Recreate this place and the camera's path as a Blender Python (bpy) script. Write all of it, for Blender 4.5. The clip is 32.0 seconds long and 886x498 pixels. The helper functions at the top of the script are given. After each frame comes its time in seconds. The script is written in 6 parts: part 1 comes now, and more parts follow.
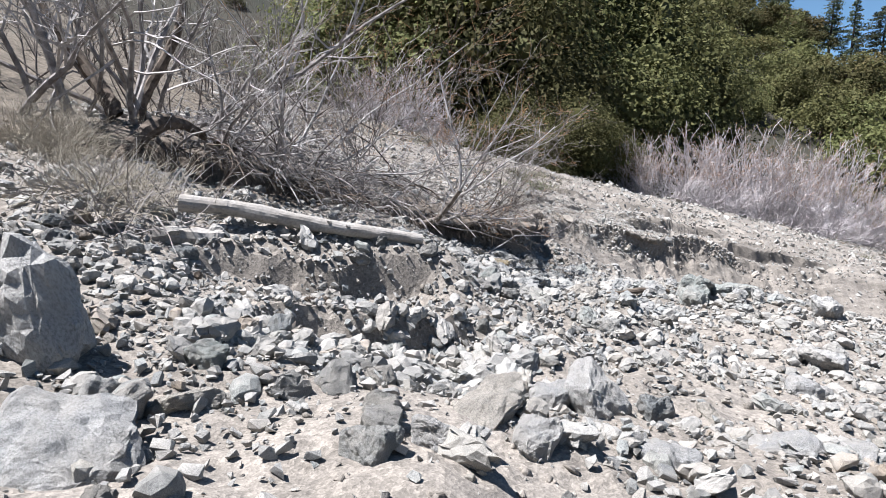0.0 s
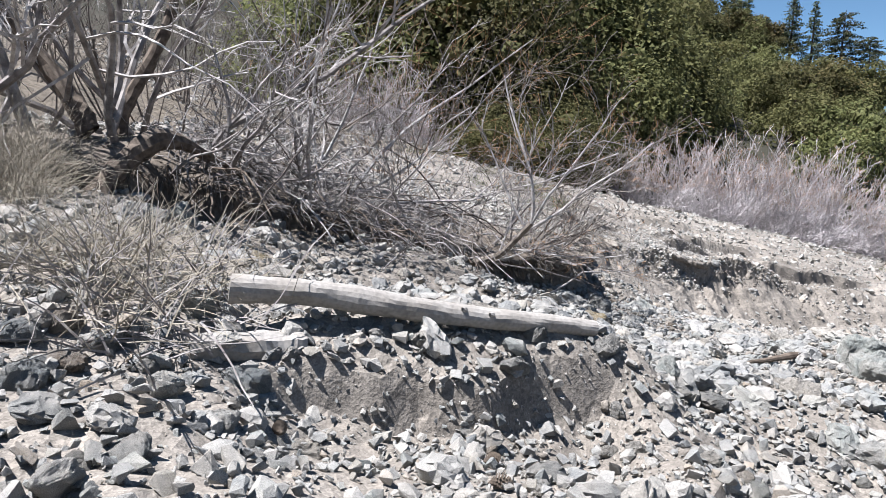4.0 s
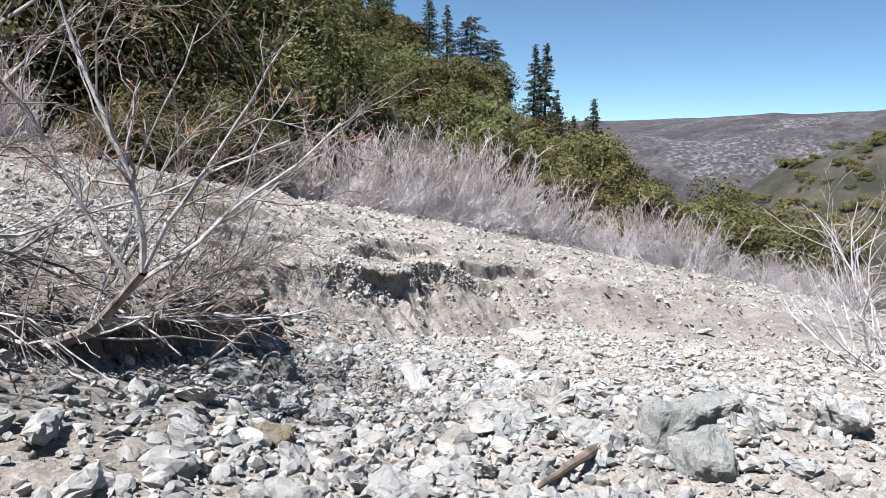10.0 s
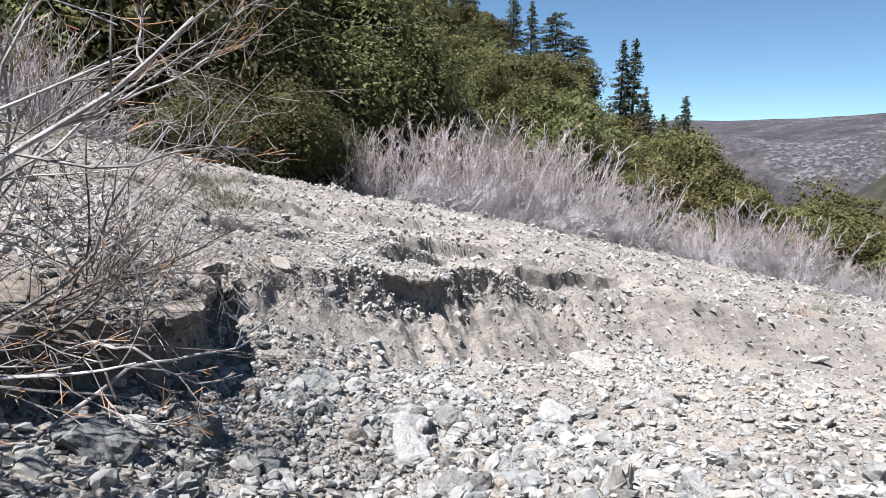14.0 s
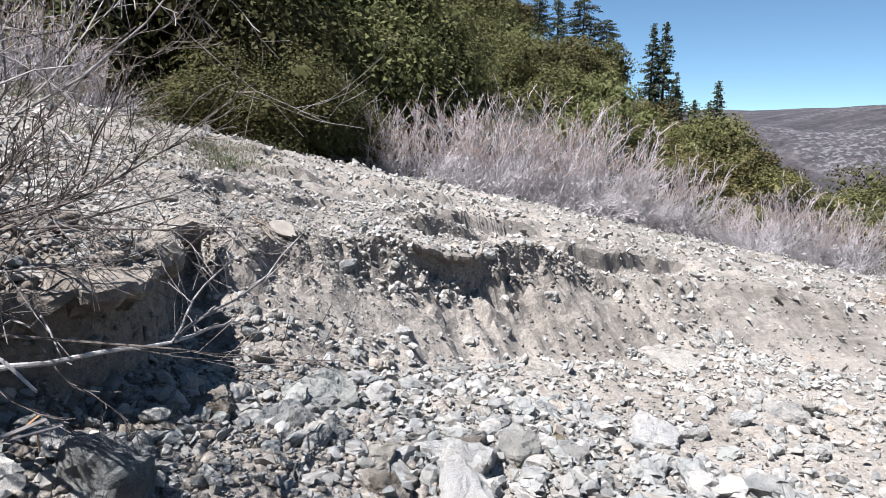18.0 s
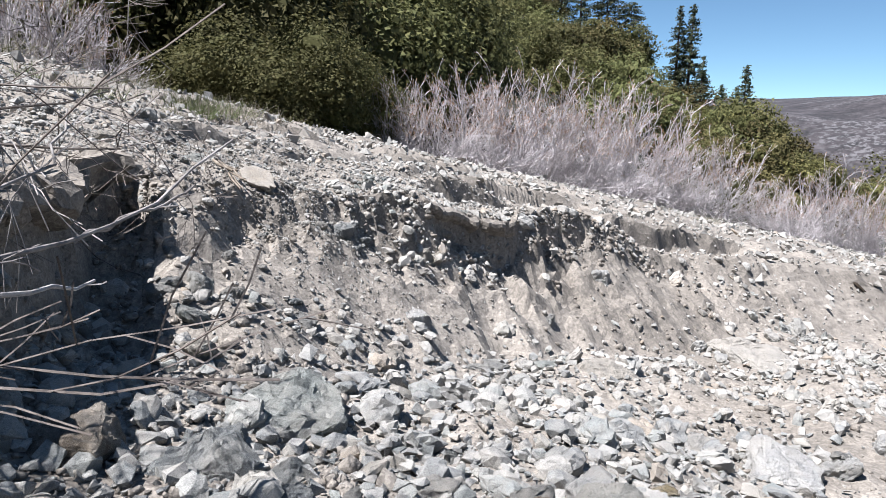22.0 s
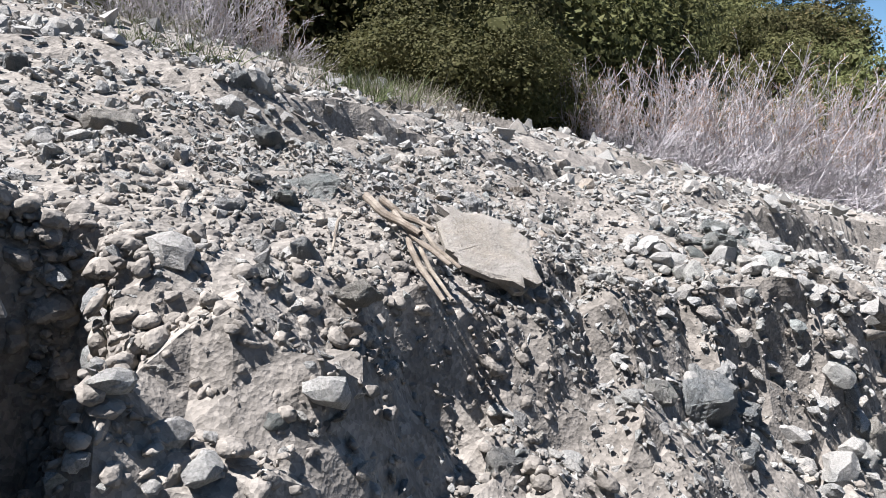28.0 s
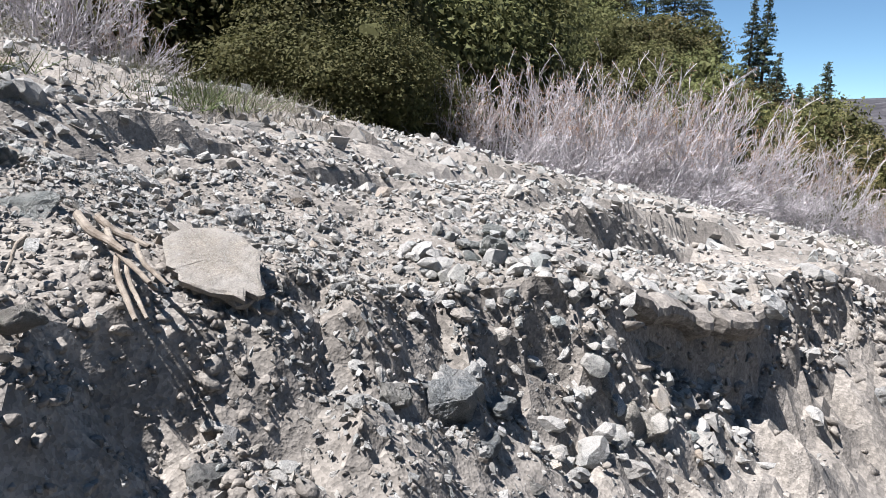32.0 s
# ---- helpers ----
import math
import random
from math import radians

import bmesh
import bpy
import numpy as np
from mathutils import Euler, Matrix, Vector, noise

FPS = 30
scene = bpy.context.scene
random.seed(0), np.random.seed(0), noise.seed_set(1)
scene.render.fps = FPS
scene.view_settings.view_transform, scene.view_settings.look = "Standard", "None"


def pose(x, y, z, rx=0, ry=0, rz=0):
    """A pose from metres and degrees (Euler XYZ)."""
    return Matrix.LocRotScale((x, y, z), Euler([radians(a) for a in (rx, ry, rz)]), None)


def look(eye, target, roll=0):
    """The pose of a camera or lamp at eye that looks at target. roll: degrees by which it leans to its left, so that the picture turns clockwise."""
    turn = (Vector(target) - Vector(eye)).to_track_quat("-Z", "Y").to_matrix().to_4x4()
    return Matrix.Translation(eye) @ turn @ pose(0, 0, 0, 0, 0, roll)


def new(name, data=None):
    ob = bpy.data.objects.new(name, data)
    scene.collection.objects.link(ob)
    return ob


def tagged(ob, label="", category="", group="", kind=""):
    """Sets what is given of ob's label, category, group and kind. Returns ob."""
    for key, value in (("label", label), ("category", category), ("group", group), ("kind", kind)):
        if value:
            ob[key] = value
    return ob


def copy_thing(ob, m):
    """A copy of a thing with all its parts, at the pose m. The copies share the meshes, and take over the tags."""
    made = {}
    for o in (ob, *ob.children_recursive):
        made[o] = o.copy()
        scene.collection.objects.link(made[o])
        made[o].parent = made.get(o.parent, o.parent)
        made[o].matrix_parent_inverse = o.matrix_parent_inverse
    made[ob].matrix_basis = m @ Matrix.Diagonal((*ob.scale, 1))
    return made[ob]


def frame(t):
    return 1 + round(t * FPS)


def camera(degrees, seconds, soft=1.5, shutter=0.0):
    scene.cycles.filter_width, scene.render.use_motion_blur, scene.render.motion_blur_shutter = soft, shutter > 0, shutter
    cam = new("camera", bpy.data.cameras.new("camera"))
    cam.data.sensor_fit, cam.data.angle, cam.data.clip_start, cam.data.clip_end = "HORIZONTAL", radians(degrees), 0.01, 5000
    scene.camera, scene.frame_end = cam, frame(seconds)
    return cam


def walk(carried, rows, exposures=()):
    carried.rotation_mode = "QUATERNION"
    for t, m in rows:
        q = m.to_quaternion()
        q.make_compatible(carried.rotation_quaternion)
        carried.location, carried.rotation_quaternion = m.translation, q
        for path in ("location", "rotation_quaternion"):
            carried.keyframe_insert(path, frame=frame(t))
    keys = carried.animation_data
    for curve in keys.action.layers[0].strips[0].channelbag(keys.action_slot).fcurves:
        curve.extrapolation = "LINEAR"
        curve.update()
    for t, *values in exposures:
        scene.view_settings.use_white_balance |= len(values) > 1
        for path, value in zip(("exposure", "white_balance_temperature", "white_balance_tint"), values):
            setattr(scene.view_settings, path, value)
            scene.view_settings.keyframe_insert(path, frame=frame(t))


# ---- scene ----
cam = camera(66.2, 32.0, 0.0)
METRES, EYE, TILT, LEAN, TURN = 19.0, 1.5, -12.0, 0.0, 0.0
ROWS = [
    (0.0, 0.0, 0.0, 0.0, 0.0, 0.0, -0.0),
    (0.5, -0.0175, 0.0303, 0.0053, 0.41, -0.14, 0.02),
    (1.0, -0.0312, 0.0569, 0.0169, 0.35, -0.04, 0.07),
    (1.5, -0.0321, 0.0697, 0.027, -1.35, 0.17, 0.5),
    (2.0, -0.0407, 0.0766, 0.0301, -2.19, 0.31, 0.66),
    (2.5, -0.0501, 0.0821, 0.0291, -2.68, 0.39, 0.61),
    (3.0, -0.0539, 0.0899, 0.0289, -2.77, 0.39, 0.76),
    (3.5, -0.0659, 0.1045, 0.0277, -2.91, 0.34, 0.72),
    (5.5, -0.0768, 0.1819, 0.0424, -3.96, 0.48, 1.16),
    (6.0, -0.0768, 0.2041, 0.0577, -4.59, 0.34, 1.18),
    (6.5, -0.0719, 0.2158, 0.0642, -6.98, 0.38, 1.79),
    (7.0, -0.0693, 0.2284, 0.0637, -10.83, -0.09, 2.53),
    (7.5, -0.063, 0.2454, 0.0594, -19.17, -0.64, 3.9),
    (8.0, -0.0492, 0.2613, 0.0575, -25.36, -1.15, 5.11),
    (8.5, -0.0426, 0.274, 0.057, -29.18, -1.47, 5.61),
    (9.0, -0.0357, 0.278, 0.0552, -30.43, -1.45, 5.86),
    (9.5, -0.0292, 0.2888, 0.0536, -30.47, -1.54, 5.82),
    (10.0, -0.0163, 0.3046, 0.0546, -30.36, -1.75, 5.76),
    (10.5, 0.004, 0.3193, 0.0499, -30.32, -1.73, 5.91),
    (11.0, 0.0187, 0.3354, 0.0505, -30.2, -1.78, 5.89),
    (11.5, 0.0342, 0.3487, 0.0504, -30.21, -1.74, 5.79),
    (12.0, 0.0546, 0.3631, 0.0489, -30.19, -1.87, 5.87),
    (12.5, 0.0642, 0.3798, 0.0503, -29.88, -1.79, 5.72),
    (13.0, 0.0721, 0.3905, 0.053, -28.7, -1.67, 5.46),
    (13.5, 0.0793, 0.3971, 0.0498, -26.67, -1.28, 5.26),
    (14.0, 0.08, 0.4073, 0.0492, -23.42, -1.06, 4.63),
    (14.5, 0.0785, 0.4251, 0.0497, -22.82, -1.26, 4.36),
    (15.0, 0.0845, 0.4404, 0.0442, -21.89, -1.2, 4.28),
    (15.5, 0.0863, 0.4579, 0.0429, -21.2, -1.14, 4.19),
    (17.5, 0.0979, 0.5121, 0.0356, -21.28, -1.4, 4.2),
    (18.0, 0.1092, 0.5166, 0.0333, -21.53, -1.72, 4.39),
    (18.5, 0.1149, 0.5279, 0.031, -21.53, -2.08, 4.32),
    (19.0, 0.121, 0.5427, 0.0287, -20.67, -2.46, 4.13),
    (19.5, 0.1304, 0.5522, 0.0251, -19.23, -2.41, 3.95),
    (20.0, 0.1318, 0.5588, 0.0247, -18.77, -2.28, 3.79),
    (20.5, 0.1266, 0.5694, 0.0241, -18.81, -2.36, 3.68),
    (21.0, 0.1287, 0.5795, 0.0206, -18.82, -2.34, 3.77),
    (21.5, 0.1374, 0.591, 0.0162, -18.85, -2.47, 3.87),
    (22.0, 0.1385, 0.6053, 0.0185, -19.99, -2.62, 3.96),
    (22.5, 0.1457, 0.6224, 0.017, -22.66, -2.93, 4.47),
    (23.0, 0.1536, 0.6421, 0.017, -24.74, -3.23, 4.84),
    (23.5, 0.1585, 0.6531, 0.0186, -27.95, -3.43, 5.31),
    (24.0, 0.1629, 0.6583, 0.02, -29.02, -3.43, 5.55),
    (24.5, 0.1632, 0.6669, 0.0208, -29.09, -3.53, 5.45),
    (25.0, 0.1539, 0.692, 0.0243, -28.51, -3.62, 5.12),
    (25.5, 0.1513, 0.7128, 0.0309, -22.56, -3.15, 4.29),
    (27.5, 0.1603, 0.7746, 0.0374, -8.71, -2.38, 2.08),
    (28.0, 0.147, 0.7952, 0.0438, -6.39, -2.36, 1.43),
    (28.5, 0.1433, 0.803, 0.0513, -6.16, -2.28, 1.42),
    (29.0, 0.1415, 0.8079, 0.0537, -6.16, -2.16, 1.53),
    (29.5, 0.1402, 0.8101, 0.056, -6.2, -2.08, 1.54),
    (30.0, 0.141, 0.808, 0.055, -6.02, -2.02, 1.5),
    (30.5, 0.1442, 0.803, 0.0545, -6.04, -1.96, 1.56),
    (31.0, 0.148, 0.7961, 0.053, -7.75, -1.89, 1.91),
    (31.5, 0.1561, 0.7923, 0.0496, -12.58, -2.11, 2.68),
    (32.0, 0.1689, 0.7894, 0.0437, -15.57, -2.28, 3.27),
]
walk(cam, [(t, pose(0, 0, EYE, TILT, LEAN, TURN) @ pose(METRES * x, METRES * y, METRES * z, 90 + pitch, roll, yaw)) for t, x, y, z, yaw, pitch, roll in ROWS], ((0.0, 1.55), (32.0, 1.55)))

# ---- world, sun ----
SUN_AZ, SUN_EL = radians(-90), radians(65)      # clockwise from +y
world = bpy.data.worlds.new("world")
scene.world = world
world.use_nodes = True
wt = world.node_tree
sky = wt.nodes.new("ShaderNodeTexSky")
sky.sky_type, sky.sun_disc = "NISHITA", False
sky.sun_elevation, sky.sun_rotation = SUN_EL, SUN_AZ % (2 * math.pi)
sky.altitude, sky.air_density, sky.dust_density, sky.ozone_density = 2200, 0.9, 0.3, 1.0
# the far ridge lies below the eye, so the sky is let down a little
dome, drop = wt.nodes.new("ShaderNodeTexCoord"), wt.nodes.new("ShaderNodeVectorMath")
drop.operation = "MULTIPLY_ADD"
drop.inputs[1].default_value = (1, 1, 1.25)
drop.inputs[2].default_value = (0, 0, 0.09)
wt.links.new(dome.outputs["Generated"], drop.inputs[0])
wt.links.new(drop.outputs[0], sky.inputs["Vector"])
tint = wt.nodes.new("ShaderNodeMix")
tint.data_type, tint.blend_type = "RGBA", "MULTIPLY"
tint.inputs["Factor"].default_value = 1.0
tint.inputs[7].default_value = (0.9, 1.1, 1.13, 1)
wt.links.new(sky.outputs[0], tint.inputs[6])
wt.links.new(tint.outputs[2], wt.nodes["Background"].inputs[0])
wt.nodes["Background"].inputs[1].default_value = 0.05
sun = new("sun", bpy.data.lights.new("sun", "SUN"))
sun.data.energy, sun.data.angle, sun.data.color = 5.0, radians(0.5), (0.985, 0.97, 1.0)
sun_way = Vector((math.sin(SUN_AZ) * math.cos(SUN_EL), math.cos(SUN_AZ) * math.cos(SUN_EL), math.sin(SUN_EL)))
sun.matrix_world = look(sun_way * 60, (0, 0, 0))


# ---- materials ----
def material(name, rough=0.85):
    m = bpy.data.materials.new(name)
    m.use_nodes = True
    t = m.node_tree
    b = t.nodes["Principled BSDF"]
    b.inputs["Roughness"].default_value = rough
    b.inputs["Specular IOR Level"].default_value = 0.3
    return m, t, b


def node(t, kind, **values):
    n = t.nodes.new(kind)
    for key, v in values.items():
        n.inputs[key.replace("_", " ")].default_value = v
    return n


def ramp(t, source, stops, mode="LINEAR"):
    r = t.nodes.new("ShaderNodeValToRGB")
    r.color_ramp.interpolation = mode
    while len(r.color_ramp.elements) < len(stops):
        r.color_ramp.elements.new(0.5)
    for e, (p, c) in zip(r.color_ramp.elements, stops):
        e.position, e.color = p, (*c, 1)
    t.links.new(source, r.inputs[0])
    return r.outputs[0]


def mix(t, kind, fac, a, b):
    n = t.nodes.new("ShaderNodeMix")
    n.data_type, n.blend_type = "RGBA", kind
    for socket, v in ((n.inputs["Factor"], fac), (n.inputs[6], a), (n.inputs[7], b)):
        if isinstance(v, (int, float)):
            socket.default_value = v
        elif isinstance(v, tuple):
            socket.default_value = (*v, 1)
        else:
            t.links.new(v, socket)
    return n.outputs[2]


def bumped(t, b, sources, strength=0.6):
    last = None
    for height, far in sources:
        n = t.nodes.new("ShaderNodeBump")
        n.inputs["Distance"].default_value = far
        n.inputs["Strength"].default_value = strength
        t.links.new(height, n.inputs["Height"])
        if last:
            t.links.new(last, n.inputs["Normal"])
        last = n.outputs[0]
    t.links.new(last, b.inputs["Normal"])


ALBEDO = 0.57


def toned(stops):
    return [(p, tuple(ALBEDO * v for v in c)) for p, c in stops]


ROCK_TONES = [(0.0, (0.32, 0.322, 0.31)), (0.2, (0.52, 0.512, 0.49)), (0.4, (0.67, 0.645, 0.605)), (0.55, (0.42, 0.412, 0.392)),
              (0.68, (0.58, 0.54, 0.485)), (0.8, (0.37, 0.395, 0.38)), (0.9, (0.74, 0.725, 0.695)), (0.97, (0.48, 0.395, 0.31))]


def rock_material(name, island, tones=ROCK_TONES, scale=1.0):
    m, t, b = material(name, 0.8)
    if island:
        rnd = t.nodes.new("ShaderNodeNewGeometry").outputs["Random Per Island"]
    else:
        rnd = t.nodes.new("ShaderNodeObjectInfo").outputs["Random"]
    base = ramp(t, rnd, toned(tones))
    pos = t.nodes.new("ShaderNodeTexCoord").outputs["Object"]
    big = node(t, "ShaderNodeTexNoise", Scale=5.0 * scale, Detail=6.0, Roughness=0.6)
    fine = node(t, "ShaderNodeTexNoise", Scale=70.0 * scale, Detail=5.0, Roughness=0.7)
    vein = node(t, "ShaderNodeTexNoise", Scale=9.0 * scale, Detail=3.0, Distortion=2.5)
    grain = node(t, "ShaderNodeTexNoise", Scale=24.0 * scale, Detail=6.0, Roughness=0.75)
    for n in (big, fine, vein, grain):
        t.links.new(pos, n.inputs["Vector"])
    c = mix(t, "OVERLAY", 0.55, base, ramp(t, big.outputs["Fac"], [(0.25, (0.25, 0.26, 0.27)), (0.75, (0.75, 0.74, 0.70))]))
    c = mix(t, "MULTIPLY", 0.85, c, ramp(t, fine.outputs["Fac"], [(0.34, (0.4, 0.4, 0.4)), (0.58, (1.0, 1.0, 1.0))]))
    dust = node(t, "ShaderNodeTexNoise", Scale=2.2 * scale, Detail=7.0, Roughness=0.7)
    t.links.new(pos, dust.inputs["Vector"])
    c = mix(t, "MIX", ramp(t, dust.outputs["Fac"], [(0.42, (0, 0, 0)), (0.62, (0.55, 0.55, 0.55))]), c, tuple(ALBEDO * v for v in (0.55, 0.515, 0.465)))
    c = mix(t, "MIX", ramp(t, vein.outputs["Fac"], [(0.485, (0, 0, 0)), (0.5, (0.45, 0.45, 0.45)), (0.515, (0, 0, 0))]), c, (0.42, 0.41, 0.39))
    t.links.new(c, b.inputs["Base Color"])
    bumped(t, b, [(big.outputs["Fac"], 0.05 / scale), (grain.outputs["Fac"], 0.022 / scale), (fine.outputs["Fac"], 0.009 / scale)], 1.0)
    return m


def ground_material():
    m, t, b = material("scree_earth", 0.95)
    pos = t.nodes.new("ShaderNodeTexCoord").outputs["Object"]
    wide = node(t, "ShaderNodeTexNoise", Scale=0.55, Detail=5.0)
    mid = node(t, "ShaderNodeTexNoise", Scale=7.0, Detail=6.0, Roughness=0.65)
    grit = node(t, "ShaderNodeTexVoronoi", Scale=42.0)
    grit2 = node(t, "ShaderNodeTexVoronoi", Scale=110.0)
    for n in (wide, mid, grit, grit2):
        t.links.new(pos, n.inputs["Vector"])
    c = ramp(t, wide.outputs["Fac"], toned([(0.35, (0.25, 0.217, 0.181)), (0.6, (0.345, 0.303, 0.256))]))
    c = mix(t, "OVERLAY", 0.5, c, ramp(t, mid.outputs["Fac"], [(0.3, (0.3, 0.3, 0.3)), (0.7, (0.72, 0.71, 0.68))]))
    speck = t.nodes.new("ShaderNodeRGBToBW")
    t.links.new(grit.outputs["Color"], speck.inputs[0])
    c = mix(t, "OVERLAY", 0.3, c, speck.outputs[0])
    speck2 = t.nodes.new("ShaderNodeRGBToBW")
    t.links.new(grit2.outputs["Color"], speck2.inputs[0])
    c = mix(t, "OVERLAY", 0.3, c, speck2.outputs[0])
    grey = t.nodes.new("ShaderNodeHueSaturation")
    grey.inputs["Saturation"].default_value = 0.3
    t.links.new(c, grey.inputs["Color"])
    c = mix(t, "MIX", 0.3, c, grey.outputs[0])
    # brown litter on the slope above the bank
    side = t.nodes.new("ShaderNodeVectorMath")
    side.operation = "DOT_PRODUCT"
    side.inputs[1].default_value = (-1.5, 0.5, 0)
    t.links.new(pos, side.inputs[0])
    litter = node(t, "ShaderNodeMapRange", From_Min=14.0, From_Max=17.0, To_Max=0.85)
    t.links.new(side.outputs["Value"], litter.inputs["Value"])
    # brown earth along bank and gully head, the bushes' shade painted into it
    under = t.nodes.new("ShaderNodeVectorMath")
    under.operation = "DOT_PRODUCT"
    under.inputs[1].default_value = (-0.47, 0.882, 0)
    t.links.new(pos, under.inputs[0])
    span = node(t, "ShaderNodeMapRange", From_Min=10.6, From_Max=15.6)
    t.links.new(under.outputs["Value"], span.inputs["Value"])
    earth_shade = ramp(t, span.outputs[0], [(0.0, (0, 0, 0)), (0.03, (0.8, 0.8, 0.8)), (0.32, (0.75, 0.75, 0.75)), (0.62, (0, 0, 0))])
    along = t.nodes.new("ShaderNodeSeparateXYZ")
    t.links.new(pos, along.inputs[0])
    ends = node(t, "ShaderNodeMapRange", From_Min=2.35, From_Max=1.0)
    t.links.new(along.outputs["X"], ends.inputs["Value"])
    c = mix(t, "MIX", mix(t, "MULTIPLY", 1.0, earth_shade, ends.outputs[0]), c, ramp(t, mid.outputs["Fac"], [(0.35, (0.055, 0.043, 0.033)), (0.65, (0.155, 0.127, 0.1))]))
    c = mix(t, "MIX", litter.outputs[0], c, ramp(t, mid.outputs["Fac"], [(0.35, (0.045, 0.037, 0.027)), (0.65, (0.15, 0.125, 0.095))]))
    # scrub cover beyond the fan
    dist = t.nodes.new("ShaderNodeVectorMath")
    dist.operation = "LENGTH"
    t.links.new(pos, dist.inputs[0])
    far = node(t, "ShaderNodeMapRange", From_Min=46.0, From_Max=62.0)
    t.links.new(dist.outputs["Value"], far.inputs["Value"])
    scrub_n = node(t, "ShaderNodeTexNoise", Scale=0.045, Detail=9.0, Roughness=0.72)
    dots = node(t, "ShaderNodeTexVoronoi", Scale=0.09)
    t.links.new(pos, scrub_n.inputs["Vector"])
    t.links.new(pos, dots.inputs["Vector"])
    near_scrub = ramp(t, scrub_n.outputs["Fac"], [(0.4, (0.014, 0.016, 0.01)), (0.55, (0.034, 0.031, 0.022)), (0.7, (0.07, 0.062, 0.052))])
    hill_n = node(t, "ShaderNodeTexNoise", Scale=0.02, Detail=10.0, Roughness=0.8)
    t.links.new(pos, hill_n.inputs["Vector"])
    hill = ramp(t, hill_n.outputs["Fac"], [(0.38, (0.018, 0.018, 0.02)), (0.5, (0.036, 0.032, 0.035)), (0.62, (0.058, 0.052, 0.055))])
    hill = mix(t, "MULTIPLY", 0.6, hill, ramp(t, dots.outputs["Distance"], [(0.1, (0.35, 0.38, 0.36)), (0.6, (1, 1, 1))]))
    patch = node(t, "ShaderNodeTexNoise", Scale=0.0055, Detail=3.0)
    crag = node(t, "ShaderNodeTexNoise", Scale=0.075, Detail=4.0, Roughness=0.7)
    t.links.new(pos, patch.inputs["Vector"])
    t.links.new(pos, crag.inputs["Vector"])
    crags = mix(t, "MULTIPLY", 1.0, ramp(t, patch.outputs["Fac"], [(0.5, (0, 0, 0)), (0.64, (1, 1, 1))]), ramp(t, crag.outputs["Fac"], [(0.5, (0, 0, 0)), (0.58, (0.85, 0.85, 0.85))]))
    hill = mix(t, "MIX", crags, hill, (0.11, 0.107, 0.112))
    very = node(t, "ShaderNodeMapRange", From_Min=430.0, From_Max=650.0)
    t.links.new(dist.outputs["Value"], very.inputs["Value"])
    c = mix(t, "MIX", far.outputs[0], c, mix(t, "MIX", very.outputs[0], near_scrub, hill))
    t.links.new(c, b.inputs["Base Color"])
    bumped(t, b, [(mid.outputs["Fac"], 0.03), (grit.outputs["Distance"], 0.004), (grit2.outputs["Distance"], 0.003)], 0.6)
    return m


def bark_material(name, dark, light, scale=12.0, rough=0.85):
    m, t, b = material(name, rough)
    pos = t.nodes.new("ShaderNodeTexCoord").outputs["Object"]
    n = node(t, "ShaderNodeTexNoise", Scale=scale, Detail=5.0)
    f = node(t, "ShaderNodeTexNoise", Scale=scale * 9, Detail=3.0)
    t.links.new(pos, n.inputs["Vector"])
    t.links.new(pos, f.inputs["Vector"])
    c = ramp(t, n.outputs["Fac"], toned([(0.35, dark), (0.65, light)]))
    c = mix(t, "MULTIPLY", 0.5, c, ramp(t, f.outputs["Fac"], [(0.3, (0.5, 0.5, 0.5)), (0.6, (1, 1, 1))]))
    t.links.new(c, b.inputs["Base Color"])
    bumped(t, b, [(f.outputs["Fac"], 0.004)], 0.6)
    return m


def leaf_material(name, stops):
    m, t, b = material(name, 0.75)
    b.inputs["Specular IOR Level"].default_value = 0.12
    isl = t.nodes.new("ShaderNodeNewGeometry").outputs["Random Per Island"]
    obj = t.nodes.new("ShaderNodeObjectInfo").outputs["Random"]
    c = ramp(t, isl, toned(stops))
    hue = t.nodes.new("ShaderNodeHueSaturation")
    t.links.new(c, hue.inputs["Color"])
    mr = node(t, "ShaderNodeMapRange", To_Min=0.65, To_Max=1.35)
    t.links.new(obj, mr.inputs["Value"])
    t.links.new(mr.outputs[0], hue.inputs["Value"])
    mh = node(t, "ShaderNodeMapRange", To_Min=0.475, To_Max=0.515)
    t.links.new(obj, mh.inputs["Value"])
    t.links.new(mh.outputs[0], hue.inputs["Hue"])
    t.links.new(hue.outputs[0], b.inputs["Base Color"])
    thin = t.nodes.new("ShaderNodeBsdfTranslucent")
    t.links.new(hue.outputs[0], thin.inputs["Color"])
    both = t.nodes.new("ShaderNodeMixShader")
    both.inputs[0].default_value = 0.35
    t.links.new(b.outputs[0], both.inputs[1])
    t.links.new(thin.outputs[0], both.inputs[2])
    t.links.new(both.outputs[0], t.nodes["Material Output"].inputs["Surface"])
    return m


ROCK = rock_material("grey_rock", False)
PALE = rock_material("pale_rock", False, [(0.0, (0.66, 0.66, 0.655)), (1.0, (0.8, 0.785, 0.76))])
SLATE = rock_material("blue_grey_rock", False, [(0.0, (0.27, 0.295, 0.305)), (1.0, (0.39, 0.41, 0.415))])
GREEN = rock_material("green_grey_rock", False, [(0.0, (0.36, 0.395, 0.378)), (1.0, (0.5, 0.53, 0.505))])
TAN = rock_material("tan_rock", False, [(0.0, (0.54, 0.495, 0.43)), (1.0, (0.66, 0.61, 0.54))])
OCHRE = rock_material("ochre_rock", False, [(0.0, (0.36, 0.28, 0.15)), (1.0, (0.44, 0.36, 0.22))])
